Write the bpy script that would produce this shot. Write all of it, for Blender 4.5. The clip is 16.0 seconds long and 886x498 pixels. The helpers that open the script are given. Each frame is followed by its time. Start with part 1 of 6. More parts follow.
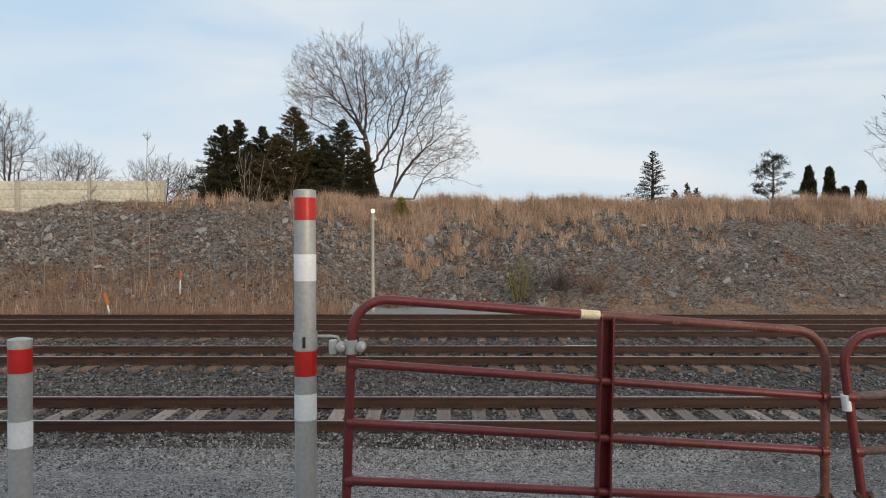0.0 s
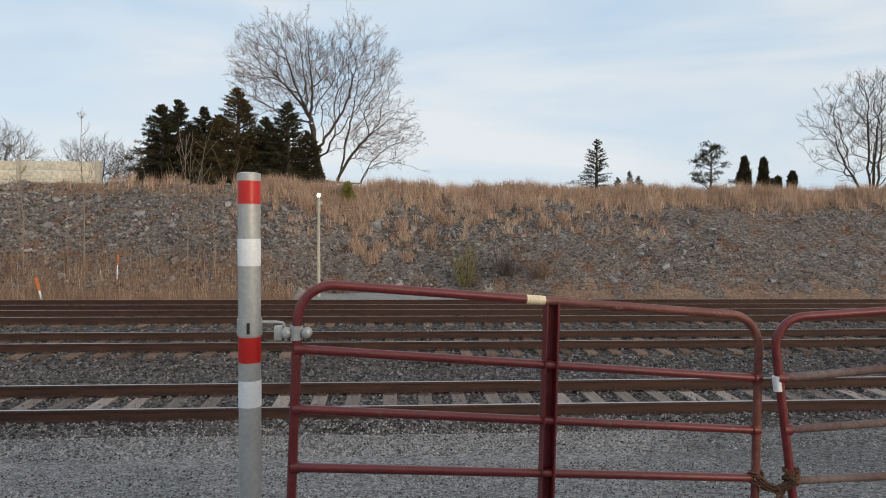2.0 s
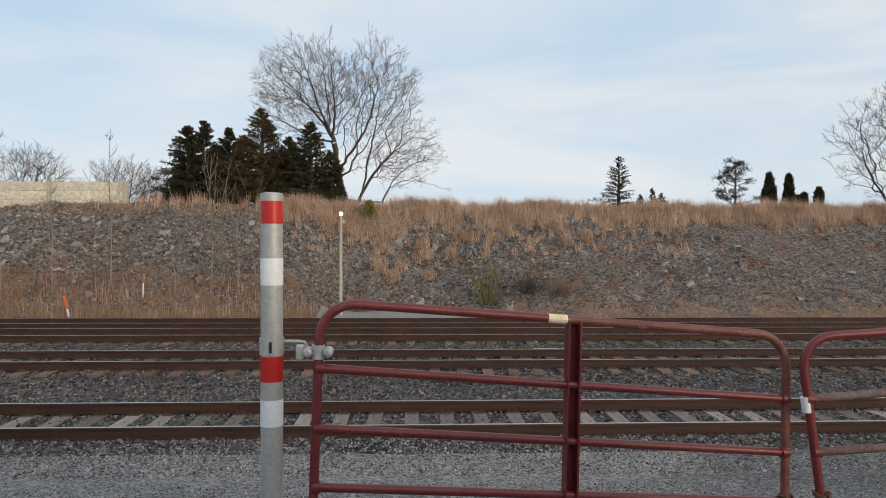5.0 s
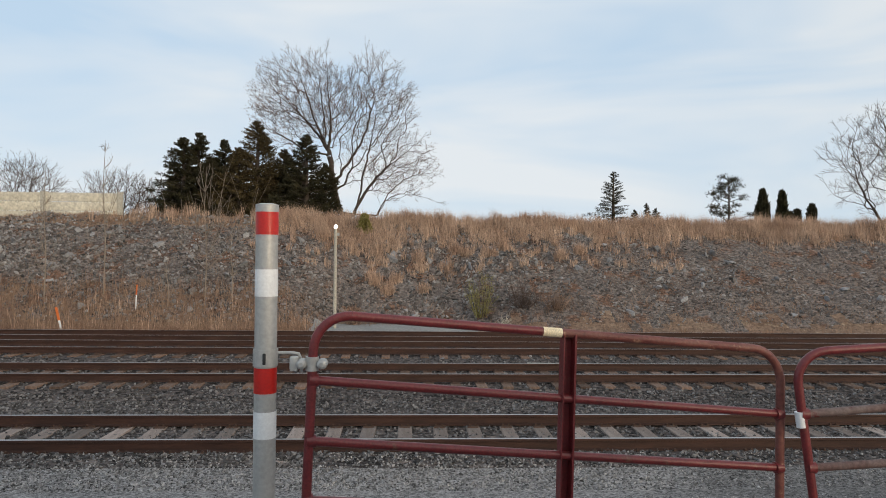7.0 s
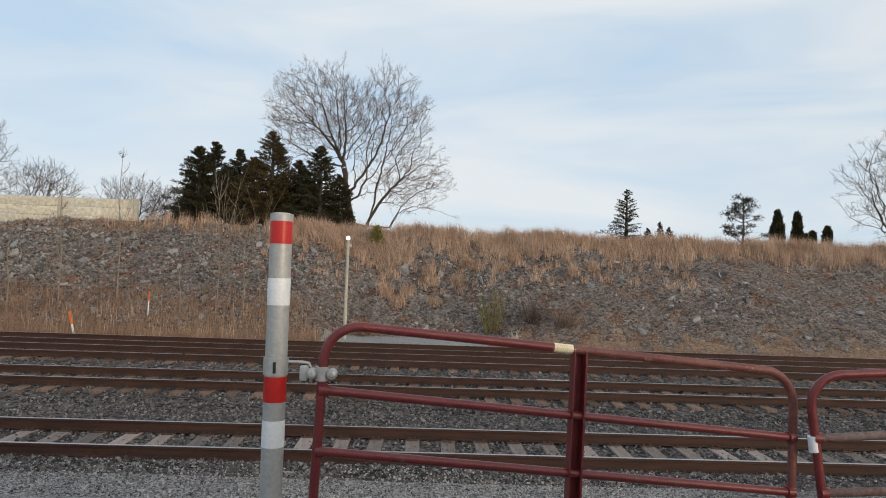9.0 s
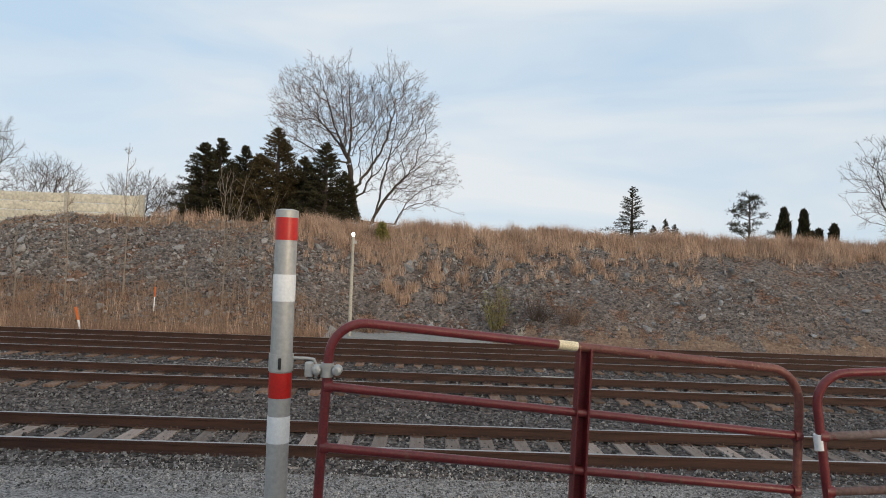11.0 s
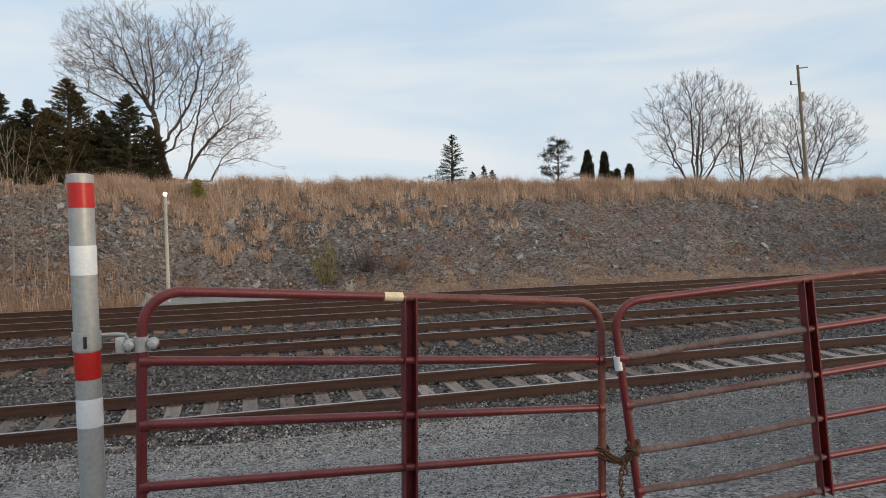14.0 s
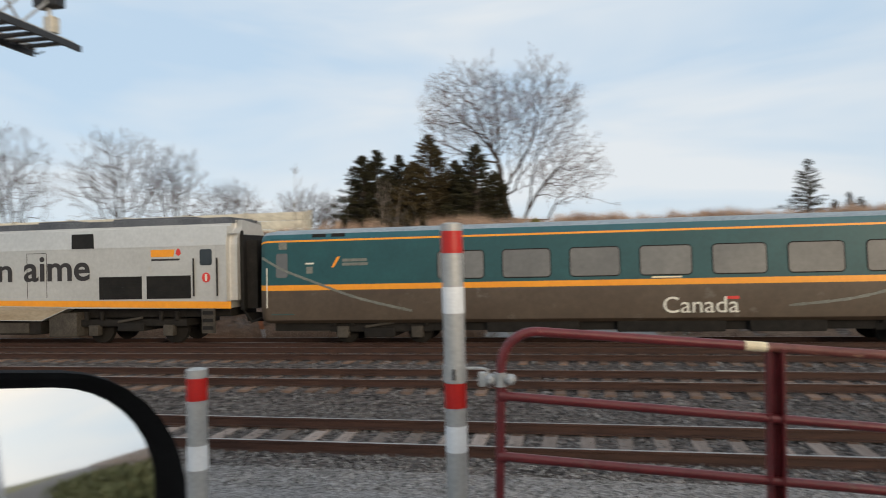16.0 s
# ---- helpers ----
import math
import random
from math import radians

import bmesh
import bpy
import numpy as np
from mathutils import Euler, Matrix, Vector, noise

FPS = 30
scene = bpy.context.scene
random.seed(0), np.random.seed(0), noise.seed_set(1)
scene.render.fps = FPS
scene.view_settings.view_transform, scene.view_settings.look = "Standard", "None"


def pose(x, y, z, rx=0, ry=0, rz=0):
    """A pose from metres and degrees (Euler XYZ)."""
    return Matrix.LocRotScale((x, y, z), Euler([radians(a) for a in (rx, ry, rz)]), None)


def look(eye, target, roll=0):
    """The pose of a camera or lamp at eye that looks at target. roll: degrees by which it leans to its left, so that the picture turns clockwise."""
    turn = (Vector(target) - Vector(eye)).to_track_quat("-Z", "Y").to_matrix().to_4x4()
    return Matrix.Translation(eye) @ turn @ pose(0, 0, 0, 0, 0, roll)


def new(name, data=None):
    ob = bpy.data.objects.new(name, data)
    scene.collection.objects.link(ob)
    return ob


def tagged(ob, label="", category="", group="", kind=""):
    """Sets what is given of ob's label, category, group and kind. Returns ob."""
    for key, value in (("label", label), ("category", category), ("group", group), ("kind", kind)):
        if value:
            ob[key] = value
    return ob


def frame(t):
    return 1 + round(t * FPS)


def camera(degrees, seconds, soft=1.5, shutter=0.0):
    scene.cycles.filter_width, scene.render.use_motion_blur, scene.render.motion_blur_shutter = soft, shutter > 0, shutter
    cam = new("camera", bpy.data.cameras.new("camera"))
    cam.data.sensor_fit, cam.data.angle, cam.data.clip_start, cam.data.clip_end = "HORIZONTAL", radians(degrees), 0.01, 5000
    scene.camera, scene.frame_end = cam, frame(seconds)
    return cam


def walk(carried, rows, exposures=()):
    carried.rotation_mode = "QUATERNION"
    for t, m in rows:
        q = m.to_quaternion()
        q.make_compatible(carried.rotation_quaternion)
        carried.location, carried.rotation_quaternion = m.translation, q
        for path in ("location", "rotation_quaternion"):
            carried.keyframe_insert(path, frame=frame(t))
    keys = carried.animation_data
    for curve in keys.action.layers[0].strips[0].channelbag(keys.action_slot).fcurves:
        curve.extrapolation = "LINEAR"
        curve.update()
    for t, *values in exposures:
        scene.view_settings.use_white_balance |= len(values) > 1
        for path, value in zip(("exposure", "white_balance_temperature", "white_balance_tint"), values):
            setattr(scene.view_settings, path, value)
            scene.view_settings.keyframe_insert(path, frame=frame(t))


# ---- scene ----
cam = camera(65.73, 16.0, soft=0.95, shutter=0.2)
CAMERA_ROWS = [
    (0.0, pose(0.000, -0.000, 2.710, 88.96, -0.00, 0.00)),
    (0.5, pose(0.001, 0.005, 2.713, 87.70, 0.69, -2.00)),
    (1.0, pose(-0.005, 0.009, 2.710, 87.90, 0.35, -3.55)),
    (1.5, pose(-0.002, 0.007, 2.712, 87.87, 0.60, -4.02)),
    (2.0, pose(-0.004, 0.008, 2.710, 87.75, -0.43, -4.43)),
    (2.5, pose(-0.003, 0.019, 2.708, 87.77, -1.15, -7.24)),
    (3.0, pose(-0.006, 0.016, 2.707, 88.00, -1.05, -6.47)),
    (3.5, pose(-0.006, 0.013, 2.707, 88.28, -1.50, -6.00)),
    (4.0, pose(-0.008, 0.013, 2.709, 88.77, -1.76, -5.22)),
    (4.5, pose(-0.006, 0.018, 2.708, 88.84, -1.49, -5.21)),
    (5.0, pose(-0.001, 0.006, 2.715, 89.24, -0.22, -2.63)),
    (5.2, pose(-0.005, 0.011, 2.715, 89.70, -0.27, -2.97)),
    (7.5, pose(-0.004, 0.005, 2.707, 90.52, -0.88, -3.18)),
    (8.0, pose(-0.005, 0.004, 2.707, 90.92, -1.54, -3.40)),
    (8.5, pose(-0.008, 0.002, 2.705, 91.52, -1.90, -2.51)),
    (11.0, pose(-0.009, 0.002, 2.705, 91.23, -2.19, -1.71)),
    (11.5, pose(-0.009, 0.005, 2.704, 89.96, -2.98, -4.00)),
    (12.0, pose(-0.011, 0.020, 2.700, 89.85, -2.94, -8.47)),
    (12.5, pose(-0.017, 0.026, 2.698, 89.34, -3.04, -8.70)),
    (12.8, pose(-0.000, 0.007, 2.730, 88.00, -0.52, -12.79)),
    (13.0, pose(-0.003, 0.012, 2.729, 85.97, 3.35, -11.37)),
    (13.5, pose(0.007, 0.021, 2.732, 85.57, 2.53, -11.82)),
    (14.0, pose(0.016, -0.002, 2.723, 87.31, 0.97, -16.11)),
    (14.5, pose(0.008, 0.008, 2.721, 87.31, 0.37, -16.24)),
    (15.0, pose(0.000, 0.016, 2.716, 87.73, 0.53, -12.97)),
    (15.5, pose(0.009, 0.032, 2.731, 88.05, 0.38, -10.40)),
    (15.8, pose(-0.030, 0.029, 2.738, 89.84, 1.33, 0.57)),
    (16.0, pose(-0.060, 0.015, 2.757, 90.88, 1.40, 11.16)),
]
walk(cam, CAMERA_ROWS)

# ---- sky, sun, exposure ----
SUN_DIR = Vector((0.60, -0.77, 0.22)).normalized()   # towards the sun
world = bpy.data.worlds.new("world")
scene.world = world
world.use_nodes = True


def build_world():
    nt = world.node_tree
    nt.nodes.clear()
    N, L = nt.nodes.new, nt.links.new
    out, bg = N("ShaderNodeOutputWorld"), N("ShaderNodeBackground")
    sky = N("ShaderNodeTexSky")
    sky.sky_type, sky.sun_disc = "NISHITA", False
    sky.sun_elevation = math.asin(SUN_DIR.z)
    sky.sun_rotation = math.atan2(SUN_DIR.x, SUN_DIR.y)
    sky.air_density, sky.dust_density, sky.ozone_density = 1.0, 0.6, 2.0
    co, mp = N("ShaderNodeTexCoord"), N("ShaderNodeMapping")
    mp.inputs["Scale"].default_value = (1.0, 1.0, 4.2)
    mp.inputs["Rotation"].default_value = (0.05, 0.12, 0.4)
    no = N("ShaderNodeTexNoise")
    no.inputs["Scale"].default_value, no.inputs["Detail"].default_value = 1.9, 4
    no.inputs["Roughness"].default_value, no.inputs["Distortion"].default_value = 0.5, 0.5
    rmp = N("ShaderNodeValToRGB")
    rmp.color_ramp.elements[0].position, rmp.color_ramp.elements[1].position = 0.38, 0.66
    rmp.color_ramp.elements[0].color = (0.22, 0.22, 0.22, 1)
    rmp.color_ramp.elements[1].color = (0.95, 0.95, 0.95, 1)
    # a veil of cloud, thicker and creamier towards the low sun
    sep, warm = N("ShaderNodeSeparateXYZ"), N("ShaderNodeMapRange")
    warm.inputs[1].default_value, warm.inputs[2].default_value = 0.25, 1.0
    tint = N("ShaderNodeMix")
    tint.data_type = "RGBA"
    tint.inputs[6].default_value = CLOUD_COOL
    tint.inputs[7].default_value = CLOUD_WARM
    mix = N("ShaderNodeMix")
    mix.data_type = "RGBA"
    L(co.outputs["Generated"], mp.inputs["Vector"])
    L(mp.outputs["Vector"], no.inputs["Vector"])
    L(no.outputs["Fac"], rmp.inputs["Fac"])
    L(co.outputs["Generated"], sep.inputs["Vector"])
    L(sep.outputs["X"], warm.inputs["Value"])
    L(warm.outputs["Result"], tint.inputs["Factor"])
    L(rmp.outputs["Color"], mix.inputs["Factor"])
    # thin haze over the clear sky
    haze = N("ShaderNodeMix")
    haze.data_type = "RGBA"
    haze.inputs[0].default_value = 0.8
    haze.inputs[7].default_value = HAZE
    L(sky.outputs["Color"], haze.inputs[6])
    L(haze.outputs[2], mix.inputs[6])
    L(tint.outputs[2], mix.inputs[7])
    # glow of the low sun through the veil
    dot, pw, add = N("ShaderNodeVectorMath"), N("ShaderNodeMath"), N("ShaderNodeMix")
    dot.operation, pw.operation = "DOT_PRODUCT", "POWER"
    dot.inputs[1].default_value = SUN_DIR
    pw.inputs[1].default_value, pw.use_clamp = 4.5, True
    add.data_type, add.blend_type = "RGBA", "ADD"
    add.inputs[7].default_value = SUN_GLOW
    L(co.outputs["Generated"], dot.inputs[0])
    L(dot.outputs["Value"], pw.inputs[0])
    L(pw.outputs[0], add.inputs[0])
    L(mix.outputs[2], add.inputs[6])
    L(add.outputs[2], bg.inputs["Color"])
    bg.inputs["Strength"].default_value = SKY_STRENGTH
    L(bg.outputs["Background"], out.inputs["Surface"])


SUN_GLOW = (15.0, 11.6, 7.6, 1)
HAZE = (5.1, 7.1, 9.2, 1)
CLOUD_COOL, CLOUD_WARM, SKY_STRENGTH = (7.9, 8.3, 8.6, 1), (9.3, 8.8, 8.0, 1), 0.10
build_world()
sun = new("sun", bpy.data.lights.new("sun", "SUN"))
sun.data.energy, sun.data.angle, sun.data.color = 1.2, radians(12), (1.0, 0.80, 0.56)
sun.matrix_world = look(SUN_DIR * 50, (0, 0, 0))
scene.view_settings.exposure = 0.0


# ---- materials ----
def mat(name, a, b, scale=4.0, rough=0.8, metal=0.0, bump=0.0, bscale=30.0, spots=None, island=0.0, rnd=0.0,
        stretch=(1, 1, 1), detail=6, space="Object", fine=0.25, coat=0.0, cells=None):
    """Two colours mixed by coarse and fine noise, spots of a third, bump; island and rnd vary the value piece by piece."""
    m = bpy.data.materials.new(name)
    m.use_nodes = True
    nt = m.node_tree
    N, L = nt.nodes.new, nt.links.new
    bs = nt.nodes["Principled BSDF"]
    co, mp = N("ShaderNodeTexCoord"), N("ShaderNodeMapping")
    mp.inputs["Scale"].default_value = stretch
    if space == "World":
        ge = N("ShaderNodeNewGeometry")
        L(ge.outputs["Position"], mp.inputs["Vector"])
    else:
        L(co.outputs[space], mp.inputs["Vector"])

    def noi(sc, det, rg=0.6):
        n = N("ShaderNodeTexNoise")
        n.inputs["Scale"].default_value, n.inputs["Detail"].default_value, n.inputs["Roughness"].default_value = sc, det, rg
        L(mp.outputs["Vector"], n.inputs["Vector"])
        return n.outputs["Fac"]

    def mixc(fac, c0, c1, kind="MIX"):
        x = N("ShaderNodeMix")
        x.data_type, x.blend_type = "RGBA", kind
        for s, v in ((x.inputs[0], fac), (x.inputs[6], c0), (x.inputs[7], c1)):
            if hasattr(v, "is_linked"):
                L(v, s)
            else:
                s.default_value = v if isinstance(v, float) else (*v, 1)
        return x.outputs[2]

    def ramp(fac, lo, hi):
        r = N("ShaderNodeMapRange")
        r.inputs[1].default_value, r.inputs[2].default_value = lo, hi
        L(fac, r.inputs[0])
        return r.outputs[0]

    col = mixc(ramp(noi(scale, detail), 0.32, 0.68), a, b)
    f = noi(scale * 9, 3)
    sc = N("ShaderNodeMapRange")
    sc.inputs[1].default_value, sc.inputs[2].default_value = 0.3, 0.7
    sc.inputs[3].default_value, sc.inputs[4].default_value = 1 - fine, 1 + fine
    L(f, sc.inputs[0])
    hsv = N("ShaderNodeHueSaturation")
    L(sc.outputs[0], hsv.inputs["Value"])
    if spots:
        col = mixc(ramp(noi(spots[1], 5, 0.65), spots[2], spots[2] + 0.08), col, spots[0])
    L(col, hsv.inputs["Color"])
    col = hsv.outputs["Color"]
    if island or rnd:
        src = N("ShaderNodeNewGeometry").outputs["Random Per Island"] if island else N("ShaderNodeObjectInfo").outputs["Random"]
        k = island or rnd
        r = N("ShaderNodeMapRange")
        r.inputs[3].default_value, r.inputs[4].default_value = 1 - k, 1 + k
        L(src, r.inputs[0])
        h2 = N("ShaderNodeHueSaturation")
        L(r.outputs[0], h2.inputs["Value"])
        L(col, h2.inputs["Color"])
        col = h2.outputs["Color"]
    vo = None
    if cells:
        # single stones: size, spread of their brightness, relief
        vo, sv, rv, h3 = N("ShaderNodeTexVoronoi"), N("ShaderNodeSeparateColor"), N("ShaderNodeMapRange"), N("ShaderNodeHueSaturation")
        vo.inputs["Scale"].default_value = 1 / cells[0]
        L(mp.outputs["Vector"], vo.inputs["Vector"])
        L(vo.outputs["Color"], sv.inputs[0])
        rv.inputs[3].default_value, rv.inputs[4].default_value = 1 - cells[1], 1 + cells[1]
        L(sv.outputs[0], rv.inputs[0])
        L(rv.outputs[0], h3.inputs["Value"])
        L(col, h3.inputs["Color"])
        col = h3.outputs["Color"]
    L(col, bs.inputs["Base Color"])
    bs.inputs["Roughness"].default_value, bs.inputs["Metallic"].default_value = rough, metal
    bs.inputs["Coat Weight"].default_value, bs.inputs["Coat Roughness"].default_value = coat, 0.2
    if rough > 0.55 and not metal:
        bs.inputs["Specular IOR Level"].default_value = 0.25
    if bump:
        bp = N("ShaderNodeBump")
        bp.inputs["Strength"].default_value, bp.inputs["Distance"].default_value = bump, 0.02
        if vo:
            bp.inputs["Distance"].default_value, bp.invert = cells[0] * 0.7, True
            L(vo.outputs["Distance"], bp.inputs["Height"])
        else:
            L(noi(bscale, 4), bp.inputs["Height"])
        L(bp.outputs["Normal"], bs.inputs["Normal"])
    return m


def glow(name, colour, strength):
    m = bpy.data.materials.new(name)
    m.use_nodes = True
    bs = m.node_tree.nodes["Principled BSDF"]
    bs.inputs["Base Color"].default_value = (*colour, 1)
    bs.inputs["Emission Color"].default_value = (*colour, 1)
    bs.inputs["Emission Strength"].default_value = strength
    return m


M_GRAVEL = mat("grey_gravel", (0.195, 0.188, 0.188), (0.228, 0.219, 0.214), 0.8, 0.95, bump=0.9, space="World", fine=0.2, cells=(0.027, 0.75))
def darken_past(m, x0, x1, value):
    """Darkens a ground material past a ragged line across x."""
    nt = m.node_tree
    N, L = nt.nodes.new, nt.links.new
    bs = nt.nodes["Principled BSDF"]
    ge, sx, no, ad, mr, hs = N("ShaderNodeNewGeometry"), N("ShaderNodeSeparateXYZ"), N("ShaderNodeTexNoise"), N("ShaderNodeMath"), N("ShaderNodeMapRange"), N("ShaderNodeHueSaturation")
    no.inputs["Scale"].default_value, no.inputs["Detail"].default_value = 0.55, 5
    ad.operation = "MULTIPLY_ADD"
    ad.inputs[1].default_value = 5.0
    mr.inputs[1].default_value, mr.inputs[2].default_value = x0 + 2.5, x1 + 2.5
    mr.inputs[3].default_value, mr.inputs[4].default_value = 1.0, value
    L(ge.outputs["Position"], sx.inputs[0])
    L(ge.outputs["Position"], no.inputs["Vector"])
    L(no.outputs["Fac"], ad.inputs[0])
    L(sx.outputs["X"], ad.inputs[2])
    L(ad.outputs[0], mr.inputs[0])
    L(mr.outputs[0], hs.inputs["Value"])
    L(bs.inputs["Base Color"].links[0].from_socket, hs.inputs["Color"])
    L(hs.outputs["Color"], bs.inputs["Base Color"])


darken_past(M_GRAVEL, 2.6, 4.6, 0.62)
M_BALLAST = mat("dark_ballast", (0.050, 0.042, 0.040), (0.092, 0.078, 0.073), 1.2, 0.95, bump=1.0, space="World", fine=0.35, cells=(0.07, 0.9))
M_STONE = mat("ballast_stone", (0.085, 0.085, 0.090), (0.15, 0.145, 0.143), 3, 0.9, island=0.8, space="World")
M_CHIP = mat("gravel_chip", (0.165, 0.162, 0.163), (0.270, 0.262, 0.256), 3, 0.9, island=0.85, space="World")
M_BANK = mat("bank_rubble", (0.105, 0.084, 0.073), (0.160, 0.137, 0.124), 0.7, 0.95, bump=1.0, spots=((0.138, 0.080, 0.055), 0.9, 0.53), space="World", fine=0.35, cells=(0.11, 0.6))
M_ROCK = mat("grey_blasted_rock", (0.115, 0.111, 0.111), (0.225, 0.216, 0.208), 1.2, 0.9, bump=0.5, bscale=14, island=0.75, space="World")
M_ROCKP = mat("pale_boulder_rock", (0.17, 0.172, 0.18), (0.29, 0.285, 0.28), 2, 0.9, bump=0.5, bscale=14, rnd=0.4)
M_SOIL = mat("brown_soil", (0.135, 0.083, 0.056), (0.205, 0.145, 0.105), 0.8, 0.95, bump=0.9, bscale=12, spots=((0.26, 0.195, 0.135), 3, 0.58), space="World", fine=0.5)
M_FIELD = mat("dull_grass_field", (0.10, 0.11, 0.04), (0.17, 0.15, 0.07), 0.1, 0.95, space="World")
M_PAD = mat("worn_asphalt_pad", (0.20, 0.20, 0.20), (0.27, 0.265, 0.25), 1.0, 0.92, bump=0.4, bscale=30, space="World")
M_RAIL = mat("rusty_rail_steel", (0.027, 0.0115, 0.0080), (0.062, 0.027, 0.0175), 3, 0.75, 0.1, bump=0.25, bscale=60, stretch=(0.4, 3, 3))
M_RAILTOP = mat("polished_rail_head", (0.34, 0.325, 0.32), (0.50, 0.485, 0.48), 4, 0.34, 0.9, stretch=(0.2, 4, 1))
M_TIE = mat("weathered_grey_tie", (0.185, 0.148, 0.130), (0.30, 0.25, 0.223), 3, 0.9, bump=0.6, bscale=40, rnd=0.4, stretch=(4, 0.5, 1))
M_TIE2 = mat("brown_weathered_tie", (0.105, 0.066, 0.048), (0.175, 0.117, 0.088), 3, 0.9, bump=0.6, bscale=40, rnd=0.4, stretch=(4, 0.5, 1))
M_TIE3 = mat("pinkish_brown_tie", (0.110, 0.074, 0.058), (0.190, 0.134, 0.106), 3, 0.9, bump=0.6, bscale=40, rnd=0.45, stretch=(4, 0.5, 1))
M_PLATE = mat("rust_iron", (0.060, 0.036, 0.026), (0.10, 0.058, 0.040), 6, 0.8, 0.2)
M_GALV = mat("galvanised_steel", (0.35, 0.355, 0.35), (0.43, 0.43, 0.42), 5, 0.48, 0.35, bump=0.10, bscale=40, spots=((0.31, 0.285, 0.24), 12, 0.70), fine=0.12)
M_REDTAPE = mat("red_reflective_sheet", (0.40, 0.010, 0.007), (0.48, 0.016, 0.010), 9, 0.30, 0, bump=0.06, bscale=70, fine=0.12)
M_WHITETAPE = mat("white_reflective_sheet", (0.66, 0.68, 0.70), (0.76, 0.78, 0.80), 9, 0.4, 0, bump=0.06, bscale=70, fine=0.08)
M_GATE = mat("oxide_red_gate_paint", (0.115, 0.014, 0.017), (0.155, 0.022, 0.024), 9, 0.38, bump=0.15, bscale=60, spots=((0.13, 0.05, 0.036), 14, 0.62))
M_GATEWORN = mat("worn_rusty_gate_paint", (0.115, 0.026, 0.022), (0.175, 0.062, 0.046), 6, 0.5, bump=0.25, bscale=60, spots=((0.30, 0.16, 0.105), 16, 0.64))
M_DUSTY = mat("dusty_sun_bleached_gate_paint", (0.092, 0.046, 0.044), (0.17, 0.132, 0.124), 6, 0.7, bump=0.2, bscale=60, spots=((0.12, 0.02, 0.02), 10, 0.60))
M_TAPE = mat("cream_tape", (0.70, 0.58, 0.38), (0.80, 0.70, 0.50), 14, 0.6, bump=0.2, bscale=50)
M_CHAIN = mat("rusty_chain_iron", (0.10, 0.055, 0.035), (0.17, 0.095, 0.06), 20, 0.7, 0.5)
M_BARK = mat("grey_brown_bark", (0.050, 0.040, 0.035), (0.088, 0.071, 0.060), 5, 0.95, bump=0.5, bscale=20)
M_TWIG = mat("thin_brown_twig", (0.080, 0.056, 0.047), (0.125, 0.092, 0.078), 5, 0.95, island=0.2)
M_PALETWIG = mat("pale_sapling_bark", (0.19, 0.155, 0.125), (0.28, 0.235, 0.195), 5, 0.95, island=0.25)
M_BUD = mat("red_brown_bud", (0.23, 0.14, 0.10), (0.32, 0.21, 0.15), 5, 0.9, island=0.3)
M_NEEDLE = mat("dark_conifer_needle", (0.019, 0.019, 0.009), (0.044, 0.039, 0.017), 0.8, 0.8, island=0.45)
M_NEEDLE2 = mat("olive_juniper_needle", (0.048, 0.037, 0.016), (0.085, 0.062, 0.027), 0.8, 0.8, island=0.45)
M_GRASS = mat("dry_tan_grass", (0.315, 0.205, 0.146), (0.51, 0.375, 0.282), 0.7, 0.85, island=0.5, space="World")
M_WEED = mat("dead_brown_weed", (0.20, 0.125, 0.088), (0.31, 0.212, 0.150), 0.7, 0.9, island=0.45, space="World")
M_SHRUB = mat("budding_shrub_twig", (0.20, 0.18, 0.055), (0.27, 0.24, 0.09), 2, 0.9, island=0.4)
M_CONC = mat("pale_concrete_panel", (0.50, 0.46, 0.38), (0.60, 0.56, 0.47), 0.8, 0.9, bump=0.3, bscale=12, rnd=0.06, space="World")
M_CONCPOST = mat("grey_concrete_post", (0.36, 0.34, 0.29), (0.45, 0.42, 0.36), 2, 0.9, bump=0.3, bscale=20)
M_WOODPOLE = mat("weathered_pole_wood", (0.17, 0.135, 0.105), (0.26, 0.215, 0.17), 2, 0.9, bump=0.4, bscale=20, stretch=(4, 4, 0.4))
M_BLACK = mat("black_painted_metal", (0.012, 0.012, 0.013), (0.022, 0.022, 0.024), 8, 0.5)
M_ORANGE = mat("faded_orange_plastic", (0.56, 0.13, 0.035), (0.66, 0.19, 0.06), 8, 0.6)
M_LAMP = glow("lamp_glow", (1.0, 0.95, 0.86), 6.0)


# ---- mesh helpers ----
def finish(bm, name, material, smooth=True):
    me = bpy.data.meshes.new(name)
    bmesh.ops.recalc_face_normals(bm, faces=bm.faces)
    bm.to_mesh(me)
    bm.free()
    for m in material if isinstance(material, (list, tuple)) else [material]:
        me.materials.append(m)
    if smooth:
        me.polygons.foreach_set("use_smooth", [True] * len(me.polygons))
        me.set_sharp_from_angle(angle=radians(35))
    return me


def part(name, bm, material, parent=None, label="", smooth=True):
    ob = new(name, finish(bm, name, material, smooth))
    ob.parent = parent
    if label:
        tagged(ob, label)
    return ob


def thing(name, label, category, group="", kind="", m=None):
    ob = new(name)
    ob.empty_display_size = 0.2
    if m is not None:
        ob.matrix_basis = m
    return tagged(ob, label, category, group, kind)


